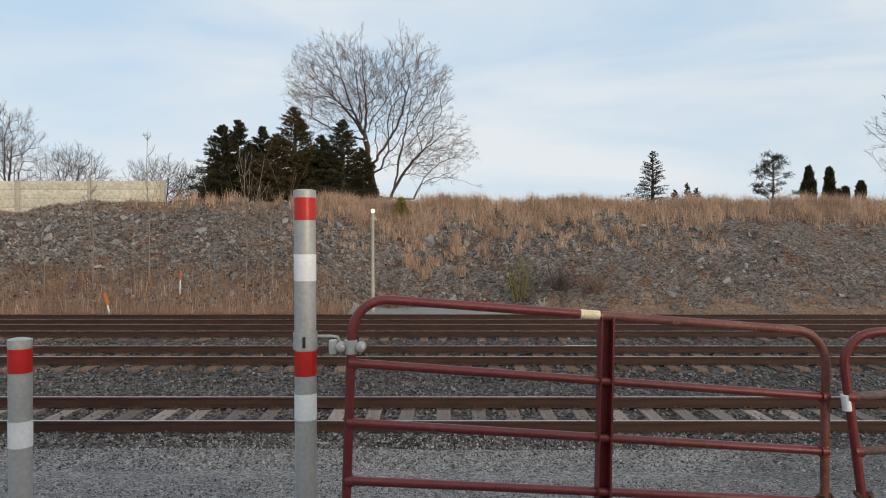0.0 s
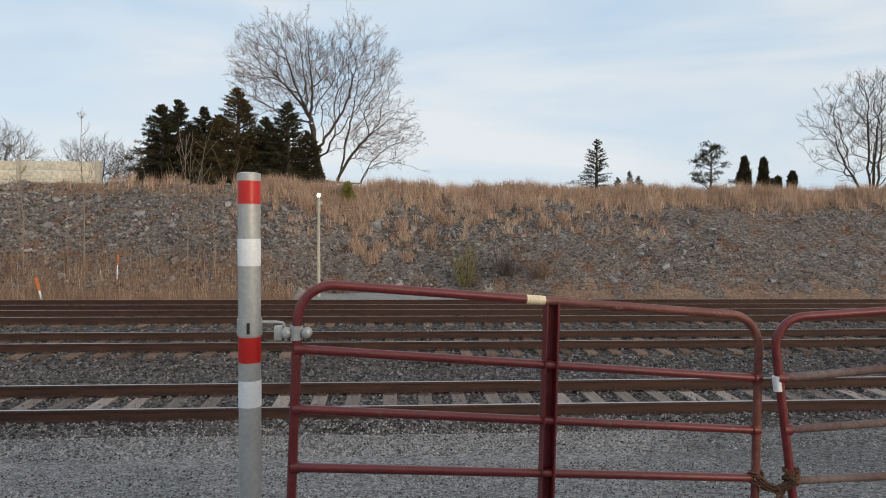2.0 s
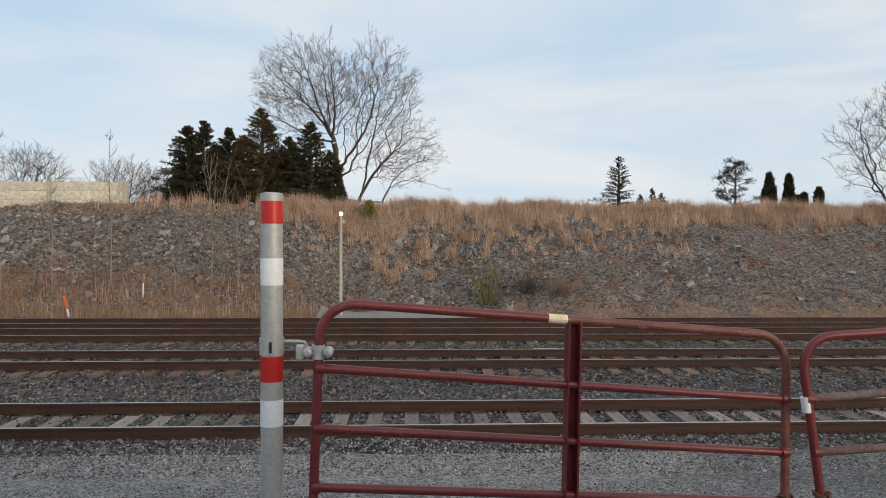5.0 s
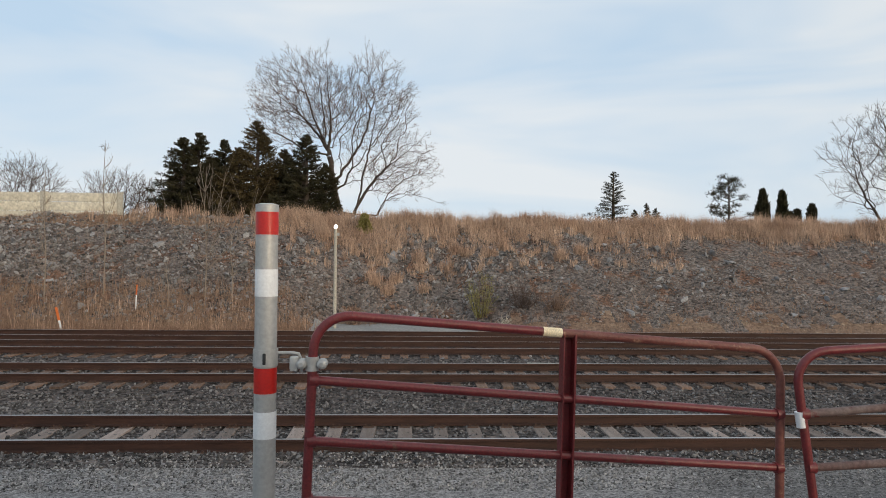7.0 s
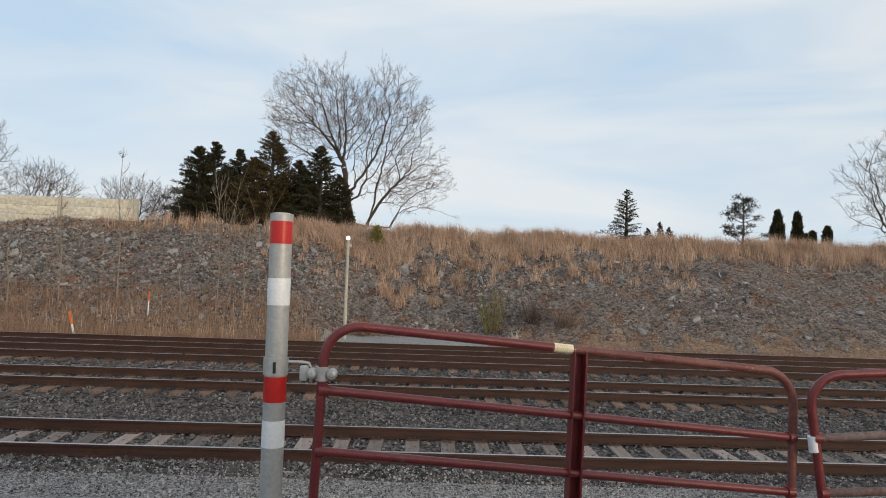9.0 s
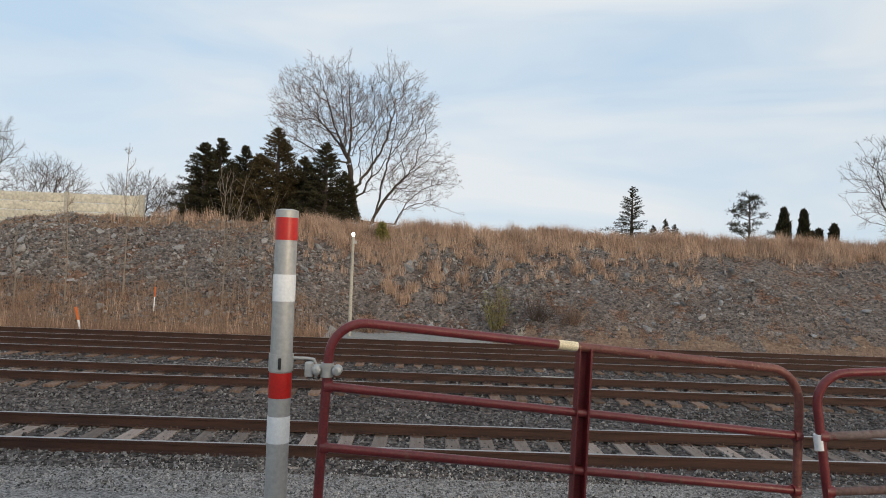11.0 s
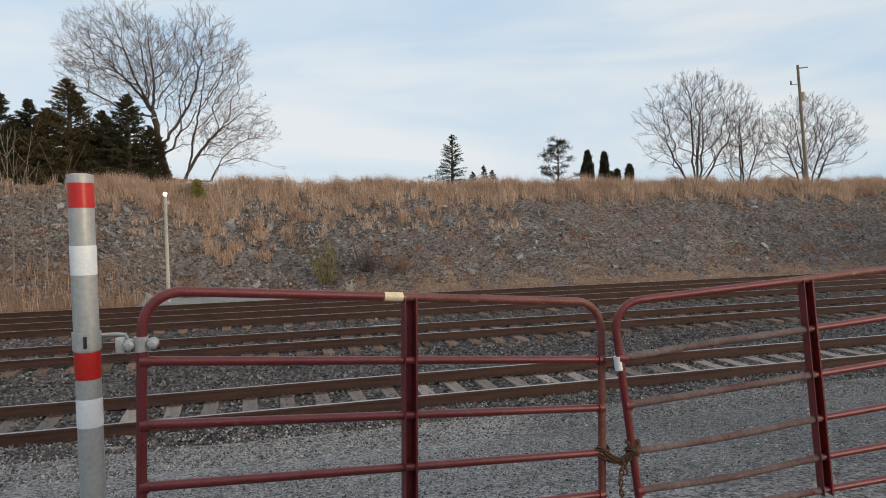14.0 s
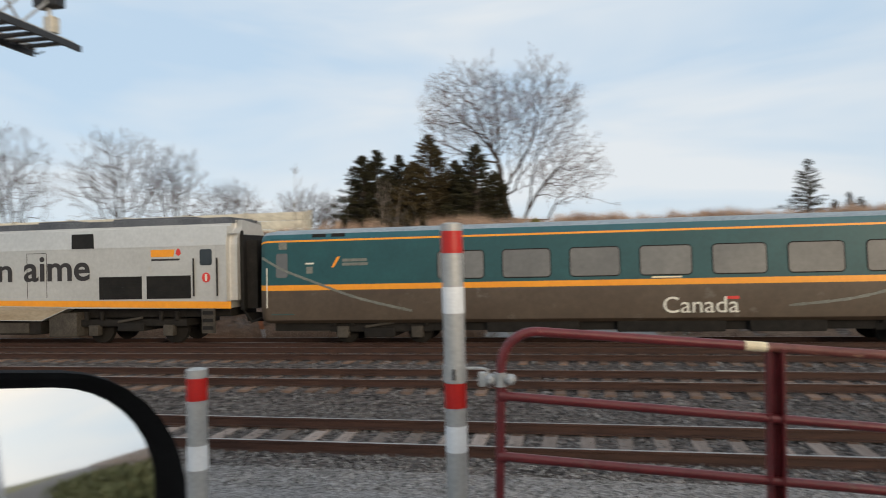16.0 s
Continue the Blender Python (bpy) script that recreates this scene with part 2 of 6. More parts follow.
def box(bm, x0, x1, y0, y1, z0, z1, bevel=0.0, mi=0):
    vs = bmesh.ops.create_cube(bm, size=1, matrix=Matrix.Translation(((x0 + x1) / 2, (y0 + y1) / 2, (z0 + z1) / 2)) @ Matrix.Diagonal((x1 - x0, y1 - y0, z1 - z0, 1)))["verts"]
    fs = list({f for v in vs for f in v.link_faces})
    for f in fs:
        f.material_index = mi
    if bevel:
        es = list({e for f in fs for e in f.edges})
        bmesh.ops.bevel(bm, geom=es, offset=bevel, segments=2, affect="EDGES", profile=0.6)
    return bm


def boxed(*a, **k):
    return box(bmesh.new(), *a, **k)


def prism(bm, outline, y0, y1, mi=0):
    """Outline of (x, z) points run from y0 to y1."""
    a = [bm.verts.new((x, y0, z)) for x, z in outline]
    b = [bm.verts.new((x, y1, z)) for x, z in outline]
    fs = [bm.faces.new(a), bm.faces.new(b[::-1])]
    n = len(a)
    fs += [bm.faces.new((a[i], b[i], b[(i + 1) % n], a[(i + 1) % n])) for i in range(n)]
    for f in fs:
        f.material_index = mi
    return bm


def tube(bm, pts, radii, sides=8, caps=True, mi=0):
    pts = [Vector(p) for p in pts]
    if not isinstance(radii, (list, tuple)):
        radii = [radii] * len(pts)
    rings, ref = [], None
    for i, p in enumerate(pts):
        d = (pts[min(i + 1, len(pts) - 1)] - pts[max(i - 1, 0)]).normalized()
        if ref is None:
            ref = d.orthogonal().normalized()
        ref = (ref - d * ref.dot(d)).normalized()
        w = d.cross(ref)
        rings.append([bm.verts.new(p + (ref * math.cos(t) + w * math.sin(t)) * radii[i]) for t in (2 * math.pi * k / sides for k in range(sides))])
    for a, b in zip(rings, rings[1:]):
        for k in range(sides):
            bm.faces.new((a[k], a[(k + 1) % sides], b[(k + 1) % sides], b[k])).material_index = mi
    if caps:
        bm.faces.new(rings[0][::-1]).material_index = mi
        bm.faces.new(rings[-1]).material_index = mi
    return bm


def tubed(*a, **k):
    return tube(bmesh.new(), *a, **k)


def arc(c, r, a0, a1, ux, uz, n=8):
    c, ux, uz = Vector(c), Vector(ux), Vector(uz)
    return [c + ux * r * math.cos(radians(a0 + (a1 - a0) * i / n)) + uz * r * math.sin(radians(a0 + (a1 - a0) * i / n)) for i in range(n + 1)]


def np_mesh(name, V, F, material, smooth=False):
    """A mesh from arrays: V (n, 3), F (m, 3 or 4)."""
    me = bpy.data.meshes.new(name)
    V, F = np.asarray(V, np.float32), np.asarray(F, np.int32)
    k = F.shape[1]
    me.vertices.add(len(V))
    me.vertices.foreach_set("co", V.ravel())
    me.loops.add(F.size)
    me.loops.foreach_set("vertex_index", F.ravel())
    me.polygons.add(len(F))
    me.polygons.foreach_set("loop_start", np.arange(0, F.size, k, dtype=np.int32))
    me.polygons.foreach_set("use_smooth", np.full(len(F), smooth))
    for m in material if isinstance(material, (list, tuple)) else [material]:
        me.materials.append(m)
    me.update(calc_edges=True)
    return me


RNG = np.random.default_rng(7)
T_ = (1 + 5 ** 0.5) / 2
ICO_V = np.array([(-1, T_, 0), (1, T_, 0), (-1, -T_, 0), (1, -T_, 0), (0, -1, T_), (0, 1, T_), (0, -1, -T_), (0, 1, -T_), (T_, 0, -1), (T_, 0, 1), (-T_, 0, -1), (-T_, 0, 1)]) / 1.9
ICO_F = np.array([0, 11, 5, 0, 5, 1, 0, 1, 7, 0, 7, 10, 0, 10, 11, 1, 5, 9, 5, 11, 4, 11, 10, 2, 10, 7, 6, 7, 1, 8, 3, 9, 4, 3, 4, 2, 3, 2, 6, 3, 6, 8, 3, 8, 9, 4, 9, 5, 2, 4, 11, 6, 2, 10, 8, 6, 7, 9, 8, 1]).reshape(-1, 3)
OCT_V = np.array([(1, 0, 0), (-1, 0, 0), (0, 1, 0), (0, -1, 0), (0, 0, 1), (0, 0, -1)], float)
OCT_F = np.array([(0, 2, 4), (2, 1, 4), (1, 3, 4), (3, 0, 4), (2, 0, 5), (1, 2, 5), (3, 1, 5), (0, 3, 5)])


def stones(pos, size, fine=True, flat=0.65):
    """Arrays of angular stones at pos (n, 3) with half-sizes size (n)."""
    BV, BF = (ICO_V, ICO_F) if fine else (OCT_V, OCT_F)
    n, k = len(pos), len(BV)
    ax = RNG.normal(size=(n, 3, 3))
    q, _ = np.linalg.qr(ax)
    v = BV[None] * (1 + RNG.uniform(-0.3, 0.3, (n, k, 1))) * RNG.uniform((0.8, 0.6, flat * 0.6), (1.35, 1.05, flat * 1.25), (n, 3))[:, None, :]
    v = np.einsum("nkj,nij->nki", v, q) * np.asarray(size)[:, None, None] + np.asarray(pos)[:, None, :]
    f = BF[None] + (np.arange(n) * k)[:, None, None]
    return v.reshape(-1, 3), f.reshape(-1, 3)


def blades(pos, height, width, lean, sway=(0, 0)):
    """Bent blades of grass: arrays, three triangles each."""
    n = len(pos)
    a = RNG.uniform(0, 2 * math.pi, n)
    side = np.stack([np.cos(a), np.sin(a) * 0.6, np.zeros(n)], 1) * (width / 2)[:, None]
    d = RNG.normal(0, 1, (n, 2)) * lean + np.array(sway)
    up = np.concatenate([d * height[:, None], height[:, None]], 1)
    mid = pos + up * np.array([0.38, 0.38, 0.55])
    tip = pos + up
    V = np.stack([pos - side, pos + side, mid - side * 0.8, mid + side * 0.8, tip], 1)
    F = np.array([(0, 1, 3), (0, 3, 2), (2, 3, 4)])[None] + (np.arange(n) * 5)[:, None, None]
    return V.reshape(-1, 3), F.reshape(-1, 3)


# ---- ground ----
PROF_Y = [-3000, 4.0, 6.3, 8.5, 9.3, 9.85, 10.15, 11.45, 11.75, 12.3, 14.2, 14.7, 15.25, 15.5, 17.5, 18.2, 19.1, 21.6, 22.2, 22.8, 25.2, 26.5, 28.3]
PROF_Z = [0.75, 0.72, 0.20, -0.26, -0.19, -0.155, -0.205, -0.205, -0.17, -0.27, -0.36, -0.25, -0.215, -0.212, -0.212, -0.28, -0.21, -0.21, -0.32, -0.32, -0.32, -0.58, -0.46]
CREST_X = [-400, -60, -25, -19, -9, -6, 10, 30, 60, 400]
CREST_Z = [3.6, 3.7, 4.0, 4.6, 4.62, 4.40, 4.30, 4.35, 4.40, 4.4]


def ground_z(x, y):
    x, y = np.asarray(x, float), np.asarray(y, float)
    base = np.interp(y, PROF_Y, PROF_Z)
    pad = np.clip(1 - np.abs(x + 0.4) / 5.5, 0, 1)
    foot = 28.3 + 2.6 * np.minimum(pad * 2, 1)
    crest = np.interp(x, CREST_X, CREST_Z)
    k = np.clip((y - foot) / (38.2 - foot), 0, 1)
    s = k * 0.86 + 0.14 * k * k * (3 - 2 * k)
    bank = -0.46 + (crest + 0.46) * s + 0.012 * np.clip(y - 38.2, 0, 40)
    rough = 0.10 * np.sin(x * 0.9 + 1.3 * np.sin(y * 0.7)) + 0.07 * np.sin(x * 2.3 + y * 1.7) + 0.05 * np.sin(x * 4.1 - y * 3.1)
    z = np.where(y > foot, bank + rough * np.clip(k * 5, 0, 1), base)
    lot = (y < 9.4) & (y > -30)
    return z + np.where(lot, 0.012 * np.sin(x * 0.6 + y * 0.4), 0)


def build_ground():
    xs = np.concatenate([[-3000, -1200, -500, -250, -140, -90, -65], np.arange(-50, 75.01, 0.5), [90, 120, 180, 300, 600, 1300, 3000]])
    ys = np.concatenate([[-3000, -900, -300, -120, -60, -30, -15, -8], np.arange(-4, 8.9, 0.6), [9.3, 9.6, 9.85, 10.0, 10.15, 10.8, 11.45, 11.75, 12.3, 13.3, 14.2, 14.7, 15.25, 15.5, 16.5, 17.5, 18.2, 19.1, 20.4, 21.6, 22.2, 22.8, 24, 25.2, 26.0, 26.5, 27.2], np.arange(27.8, 41, 0.4), [43, 46, 50, 60, 80, 110, 160, 260, 500, 1200, 3000]])
    X, Y = np.meshgrid(xs, ys)
    V = np.stack([X, Y, ground_z(X, Y)], -1).reshape(-1, 3)
    nx, ny = len(xs), len(ys)
    i, j = np.meshgrid(np.arange(nx - 1), np.arange(ny - 1))
    a = (j * nx + i).ravel()
    F = np.stack([a, a + 1, a + nx + 1, a + nx], 1)
    me = np_mesh("ground", V, F, [M_GRAVEL, M_BALLAST, M_SOIL, M_BANK, M_PAD, M_FIELD], True)
    c = V[F].mean(1)
    x, y = c[:, 0], c[:, 1]
    wob = 0.25 * np.sin(x * 1.7) + 0.2 * np.sin(x * 4.3 + 1)
    m = np.zeros(len(F), np.int32)
    m[(y > 9.3)] = 1
    m[(y > 25.8 + wob)] = 2
    m[(y > 30.2 + wob * 3)] = 3
    m[(x > 4) & (y > 29.0 + wob * 2)] = 3
    m[(y > 37.0)] = 2
    m[(np.abs(x + 0.6) < 3.4) & (y > 26.3) & (y < 30.6)] = 4
    m[(y > 41)] = 5
    m[(y < -12)] = 5
    me.polygons.foreach_set("material_index", m)
    return tagged(new("ground", me), "grey gravel lot, dark ballast and rubble railway bank", "ground", kind="structure")


build_ground()


# ---- tracks ----
TRACKS = [(10.80, 0.0, M_TIE), (16.20, 0.0, M_TIE3), (20.38, 0.0, M_TIE2), (24.0, -0.10, M_TIE2)]
RAIL = [(-0.07, -0.17), (0.07, -0.17), (0.07, -0.158), (0.012, -0.140), (0.012, -0.045), (0.036, -0.035), (0.036, -0.006), (0.028, 0.0), (-0.028, 0.0), (-0.036, -0.006), (-0.036, -0.035), (-0.012, -0.045), (-0.012, -0.140), (-0.07, -0.158)]


def rail_mesh():
    bm = bmesh.new()
    xs = (-700.0, 700.0)
    a, b = [[bm.verts.new((x, py, pz)) for py, pz in RAIL] for x in xs]
    n = len(RAIL)
    for i in range(n):
        f = bm.faces.new((a[i], b[i], b[(i + 1) % n], a[(i + 1) % n]))
        f.material_index = 1 if i == 7 else 0
    bm.faces.new(a)
    bm.faces.new(b)
    return finish(bm, "rail", [M_RAIL, M_RAILTOP], smooth=False)


def build_tracks():
    rail = rail_mesh()
    plate_bm = bmesh.new()
    for s in (-0.75, 0.75):
        box(plate_bm, -0.09, 0.09, s - 0.17, s + 0.17, -0.004, 0.012)
        for dx in (-0.05, 0.05):
            for dy in (-0.1, 0.1):
                box(plate_bm, dx - 0.012, dx + 0.012, s + dy - 0.015, s + dy + 0.015, 0.01, 0.045)
    plate = finish(plate_bm, "tie_plate", M_PLATE, smooth=False)
    ties = {}
    for m in (M_TIE, M_TIE2, M_TIE3):
        ties[m.name] = finish(boxed(-0.115, 0.115, -1.3, 1.3, -0.18, 0, bevel=0.012), "tie", m)
    rnd = random.Random(3)
    for y, z, m in TRACKS:
        tr = thing("railway_track", "railway track with rusty steel rails on weathered ties", "railway track", "parallel tracks", "structure", pose(0, y, z))
        for s in (-0.75, 0.75):
            r = new("rail", rail)
            r.parent, r.location = tr, (0, s, 0)
        half = int((y * 1.25 + 4) / 0.565)
        pv = []
        for i in range(-half, half + 1):
            t = new("tie", ties[m.name])
            t.parent = tr
            t.matrix_basis = pose(i * 0.565 + rnd.uniform(-0.03, 0.03), rnd.uniform(-0.05, 0.05), -0.175 + rnd.uniform(-0.012, 0.004), 0, 0, rnd.uniform(-1.5, 1.5))
            p = new("tie_plate", plate)
            p.parent = tr
            p.location = (t.location.x, 0, -0.178)
        # the ties beyond, joined
        bm = bmesh.new()
        for i in list(range(-half - 130, -half)) + list(range(half + 1, half + 160)):
            box(bm, i * 0.565 - 0.115, i * 0.565 + 0.115, -1.3, 1.3, -0.355, -0.178)
        tagged(part("distant_ties", bm, m, tr, smooth=False), kind="stuff")


build_tracks()


# ---- posts and gates ----
POST_R = 0.0505


def striped_post(x, y, top, bands, label, lean=(0, 0), collar=None):
    """A pipe post with reflective bands (z0, z1, material)."""
    gz = float(ground_z(x, y)) - 0.1
    p = thing("marker_post", label, "bollard", "striped posts", m=pose(x, y, gz, lean[0], lean[1], 0))
    h = top - gz
    part("pipe", tubed([(0, 0, 0), (0, 0, h - 0.008), (0, 0, h)], [POST_R, POST_R, POST_R - 0.008], 32), M_GALV, p)
    for z0, z1, m in bands:
        z0, z1 = z0 - gz, z1 - gz
        part("reflective_band", tubed([(0, 0, z0), (0, 0, z1)], POST_R + 0.0015, 32, caps=False), m, p,
             "red reflective band" if m is M_REDTAPE else "white reflective band")
    part("cap", tubed([(0, 0, h - 0.03), (0, 0, h + 0.004), (0, 0, h + 0.010)], [POST_R + 0.002, POST_R + 0.002, POST_R - 0.02], 32), M_GALV, p)
    if collar:
        z0, z1 = collar[0] - gz, collar[1] - gz
        c = part("hinge_collar", tubed([(0, 0, z0), (0, 0, z1)], POST_R + 0.006, 32), M_GALV, p, "steel hinge collar with a bolt slot")
        part("bolt_slot", boxed(-0.002, 0.012, -POST_R - 0.012, -POST_R - 0.002, z0 + 0.012, z1 - 0.014, bevel=0.003), M_BLACK, c)
        z = z1 - 0.018
        part("hinge_pin", tubed([(POST_R, 0.0, z), (POST_R + 0.07, 0.0, z), (POST_R + 0.10, 0.0, z - 0.004), (POST_R + 0.112, 0.0, z - 0.03), (POST_R + 0.112, 0, z - 0.09)], 0.0075, 10), M_GALV, c)
    return p


striped_post(-0.6425, 3.2, 2.920, [(2.786, 2.905, M_REDTAPE), (2.504, 2.628, M_WHITETAPE), (2.062, 2.178, M_REDTAPE), (1.857, 1.979, M_WHITETAPE)],
             "tall galvanised pipe post with red and white reflective bands", (0, -0.05), (2.185, 2.262))
striped_post(-1.99, 3.2, 2.226, [(2.075, 2.188, M_REDTAPE), (1.727, 1.850, M_WHITETAPE)],
             "short galvanised pipe post with red and white reflective bands", (0, 0.4))


def gate(label, a, b, bars, mid, dents, worn, dusty, corner=0.17):
    """A tube farm gate between the stiles a and b, each (x, y, lean): heights of bars at both stiles; dents bend a bar."""
    g = thing("tube_gate", label, "gate", "pair of gates")
    R = 0.0225
    A, B = Vector((a[0], a[1], 0)), Vector((b[0], b[1], 0))
    u = (B - A).normalized()

    def at(k, s):
        """Along bar k (0 the top one) at fraction s."""
        za, zb = bars[k]
        p = A.lerp(B, s)
        z = za + (zb - za) * s
        p += u * ((a[2] * (1 - s) + b[2] * s) * (z - 1.6))
        p.z = z + dents.get(k, 0) * math.sin(math.pi * min(s / 0.5, 1)) ** 2
        return p

    last = len(bars) - 1
    W = (B - A).length
    c = corner / W
    # outer frame: up one stile, round the corner, along the top, round and down
    lo_a, lo_b = at(last, 0), at(last, 1)
    pts = [lo_a - Vector((0, 0, 0.02)), at(last - 1, 0)]
    tl, tr = at(0, 0), at(0, 1)
    da, db = (at(0, 0) - at(1, 0)).normalized(), (at(0, 1) - at(1, 1)).normalized()
    ua, ub = (at(0, c * 1.5) - tl).normalized(), (tr - at(0, 1 - c * 1.5)).normalized()
    r = corner
    pts_l = [tl - da * r + (da * math.sin(q) + ua * (1 - math.cos(q))) * r for q in (math.pi / 2 * i / 8 for i in range(9))]
    pts_r = [tr - ub * r + ub * r * math.sin(q) - db * (1 - math.cos(q)) * r for q in (math.pi / 2 * i / 8 for i in range(9))]
    part("stile", tubed(pts + pts_l, R, 14), M_GATE, g)
    part("stile", tubed([at(last, 1) - Vector((0, 0, 0.02)), at(last - 1, 1)] + pts_r[::-1], R, 14), M_GATEWORN if worn else M_GATE, g)
    n = 14
    top = [pts_l[-1]] + [at(0, 2 * c + (1 - 4 * c) * i / n) for i in range(n + 1)] + [pts_r[0]]
    k = int(len(top) * 0.44)
    part("top_rail", tubed(top[:k + 1], R, 14), M_GATE, g)
    part("top_rail", tubed(top[k:], R + 0.0004, 14), M_GATEWORN, g, "top rail with red paint worn to pale rust")
    for i in range(1, last + 1):
        h = 8 if dusty else 16
        part("bar", tubed([at(i, s / 16) for s in range(h + 1)], R * 0.95, 12), M_DUSTY if dusty else M_GATE, g, "bar with dusty bleached paint" if dusty else "")
        if dusty:
            part("bar", tubed([at(i, s / 16) for s in range(h, 17)], R * 0.95, 12), M_GATE, g)
        for s in (0.004, 0.996):
            e = at(i, s)
            part("weld_flange", tubed([e - u * 0.02, e + u * 0.02], [R * 1.35, R * 1.35], 12), M_GATE, g)
    # middle stile: a folded channel
    t, o = at(0, mid), at(last, mid)
    bm = bmesh.new()
    up = (t - o).normalized()
    nrm = up.cross(u).normalized()
    L = (t - o).length
    fr = Matrix((u, nrm, up)).transposed().to_4x4()
    fr.translation = o
    box(bm, -0.034, 0.034, 0.022, 0.028, -0.03, L - 0.004)
    box(bm, -0.034, -0.029, -0.030, 0.022, -0.03, L - 0.004)
    box(bm, 0.024, 0.034, -0.030, 0.022, -0.03, L - 0.004)
    bmesh.ops.transform(bm, matrix=fr, verts=bm.verts)
    part("middle_stile", bm, M_GATE, g, smooth=False)
    return g, at, u


G1_BARS = [(2.430, 2.215), (2.125, 1.879), (1.848, 1.595), (1.578, 1.331), (1.320, 1.080), (1.08, 0.86)]
G2_BARS = [(2.215, 2.400), (1.897, 2.105), (1.620, 1.815), (1.345, 1.54), (1.112, 1.285), (0.92, 1.06)]
gate1, at1, u1 = gate("sagging oxide-red steel tube farm gate hung on the striped post", (-0.445, 3.163, 0.035), (1.985, 3.545, 0.0), G1_BARS, 0.508, {}, True, False)
gate2, at2, u2 = gate("bent oxide-red steel tube farm gate chained to its twin", (2.098, 3.46, -0.14), (4.62, 3.285, -0.10), G2_BARS, 0.5, {1: 0.006, 2: 0.0, 3: -0.012, 4: -0.02}, False, True)


def gate_fittings():
    # clamp of the hinge round the first gate's stile
    p = at1(1, 0) + Vector((0.0, 0, 0.075))
    cl = part("hinge_clamp", tubed([p - Vector((0, 0, 0.032)), p + Vector((0, 0, 0.032))], 0.030, 16), M_GALV, gate1, "galvanised bolted hinge clamp")
    part("clamp_ear", boxed(p.x - 0.100, p.x - 0.062, p.y - 0.022, p.y + 0.022, p.z - 0.034, p.z + 0.034, bevel=0.010), M_GALV, cl)
    for dx in (-0.045, 0.047):
        q = p + Vector((dx, -0.020, 0))
        b = tubed([q + Vector((0, 0.04, 0)), q, q - Vector((0, 0.014, 0)), q - Vector((0, 0.022, 0))], [0.024, 0.024, 0.021, 0.010], 12)
        part("bolt", b, M_GALV, cl)
    part("clamp_arm", boxed(p.x - 0.075, p.x + 0.05, p.y - 0.006, p.y + 0.006, p.z - 0.022, p.z + 0.022, bevel=0.004), M_GALV, cl)
    # strip of cream tape on the top rail
    a, b = at1(0, 0.452), at1(0, 0.492)
    part("tape_wrap", tubed([a, b], 0.0236, 14), M_TAPE, gate1, "cream tape wrapped round the rail")
    k = (at2(0, 0) - at2(1, 0)) / (at2(0, 0).z - at2(1, 0).z)
    a, b = at2(1, 0) + k * 0.012 - u2 * 0.012, at2(1, 0) - k * 0.068 - u2 * 0.012
    part("tape_wrap", tubed([a, b], 0.0250, 14), M_WHITETAPE, gate2, "white tape wrapped round the stile")


gate_fittings()


def chain_link():
    bm = bmesh.new()
    l, w, r = 0.020, 0.011, 0.0048
    pts = [(w * math.cos(q), 0, l * math.copysign(1, math.sin(q) + 1e-9) * 0.5 + w * math.sin(q)) for q in (2 * math.pi * i / 14 for i in range(15))]
    return finish(tube(bm, pts, r, 6, caps=False), "link", M_CHAIN)


def build_chain():
    ch = thing("chain", "rusty iron chain tied round both gate stiles", "chain")
    link = chain_link()
    a, b = at1(3, 1) + Vector((0, 0, 0.02)), at2(3, 0) + Vector((0.0, 0, 0.02))
    mid = (a + b) / 2
    paths = []

    def loop(c, n=12, r=0.034, tilt=0.0):
        return [c + Vector((r * math.cos(q), r * math.sin(q), 0.012 * math.sin(2 * q + tilt))) for q in (2 * math.pi * i / n for i in range(n + 1))]

    paths += [loop(a), loop(a + Vector((0, 0, -0.03)), tilt=1), loop(b), loop(b + Vector((0, 0, 0.03)), tilt=2)]
    for dz, dy in ((0.0, -0.035), (-0.02, -0.03), (-0.035, 0.03)):
        paths.append([a.lerp(b, i / 10) + Vector((0, dy, dz - 0.05 * math.sin(math.pi * i / 10))) for i in range(11)])
    end = mid + Vector((0.0, -0.045, -0.05))
    paths.append([end + Vector((0.004 * math.sin(i), 0, -0.03 * i)) for i in range(17)])
    paths.append([end + Vector((0.03 + 0.003 * math.sin(i), 0.01, -0.03 * i)) for i in range(4)])
    for path in paths:
        for i, (p, q) in enumerate(zip(path, path[1:])):
            ob = new("link", link)
            ob.parent = ch
            m = (q - p).to_track_quat("Z", "X").to_matrix().to_4x4() @ pose(0, 0, 0, 0, 0, 45 + 90 * (i % 2))
            m.translation = (p + q) / 2
            ob.matrix_basis = m
    return ch


build_chain()


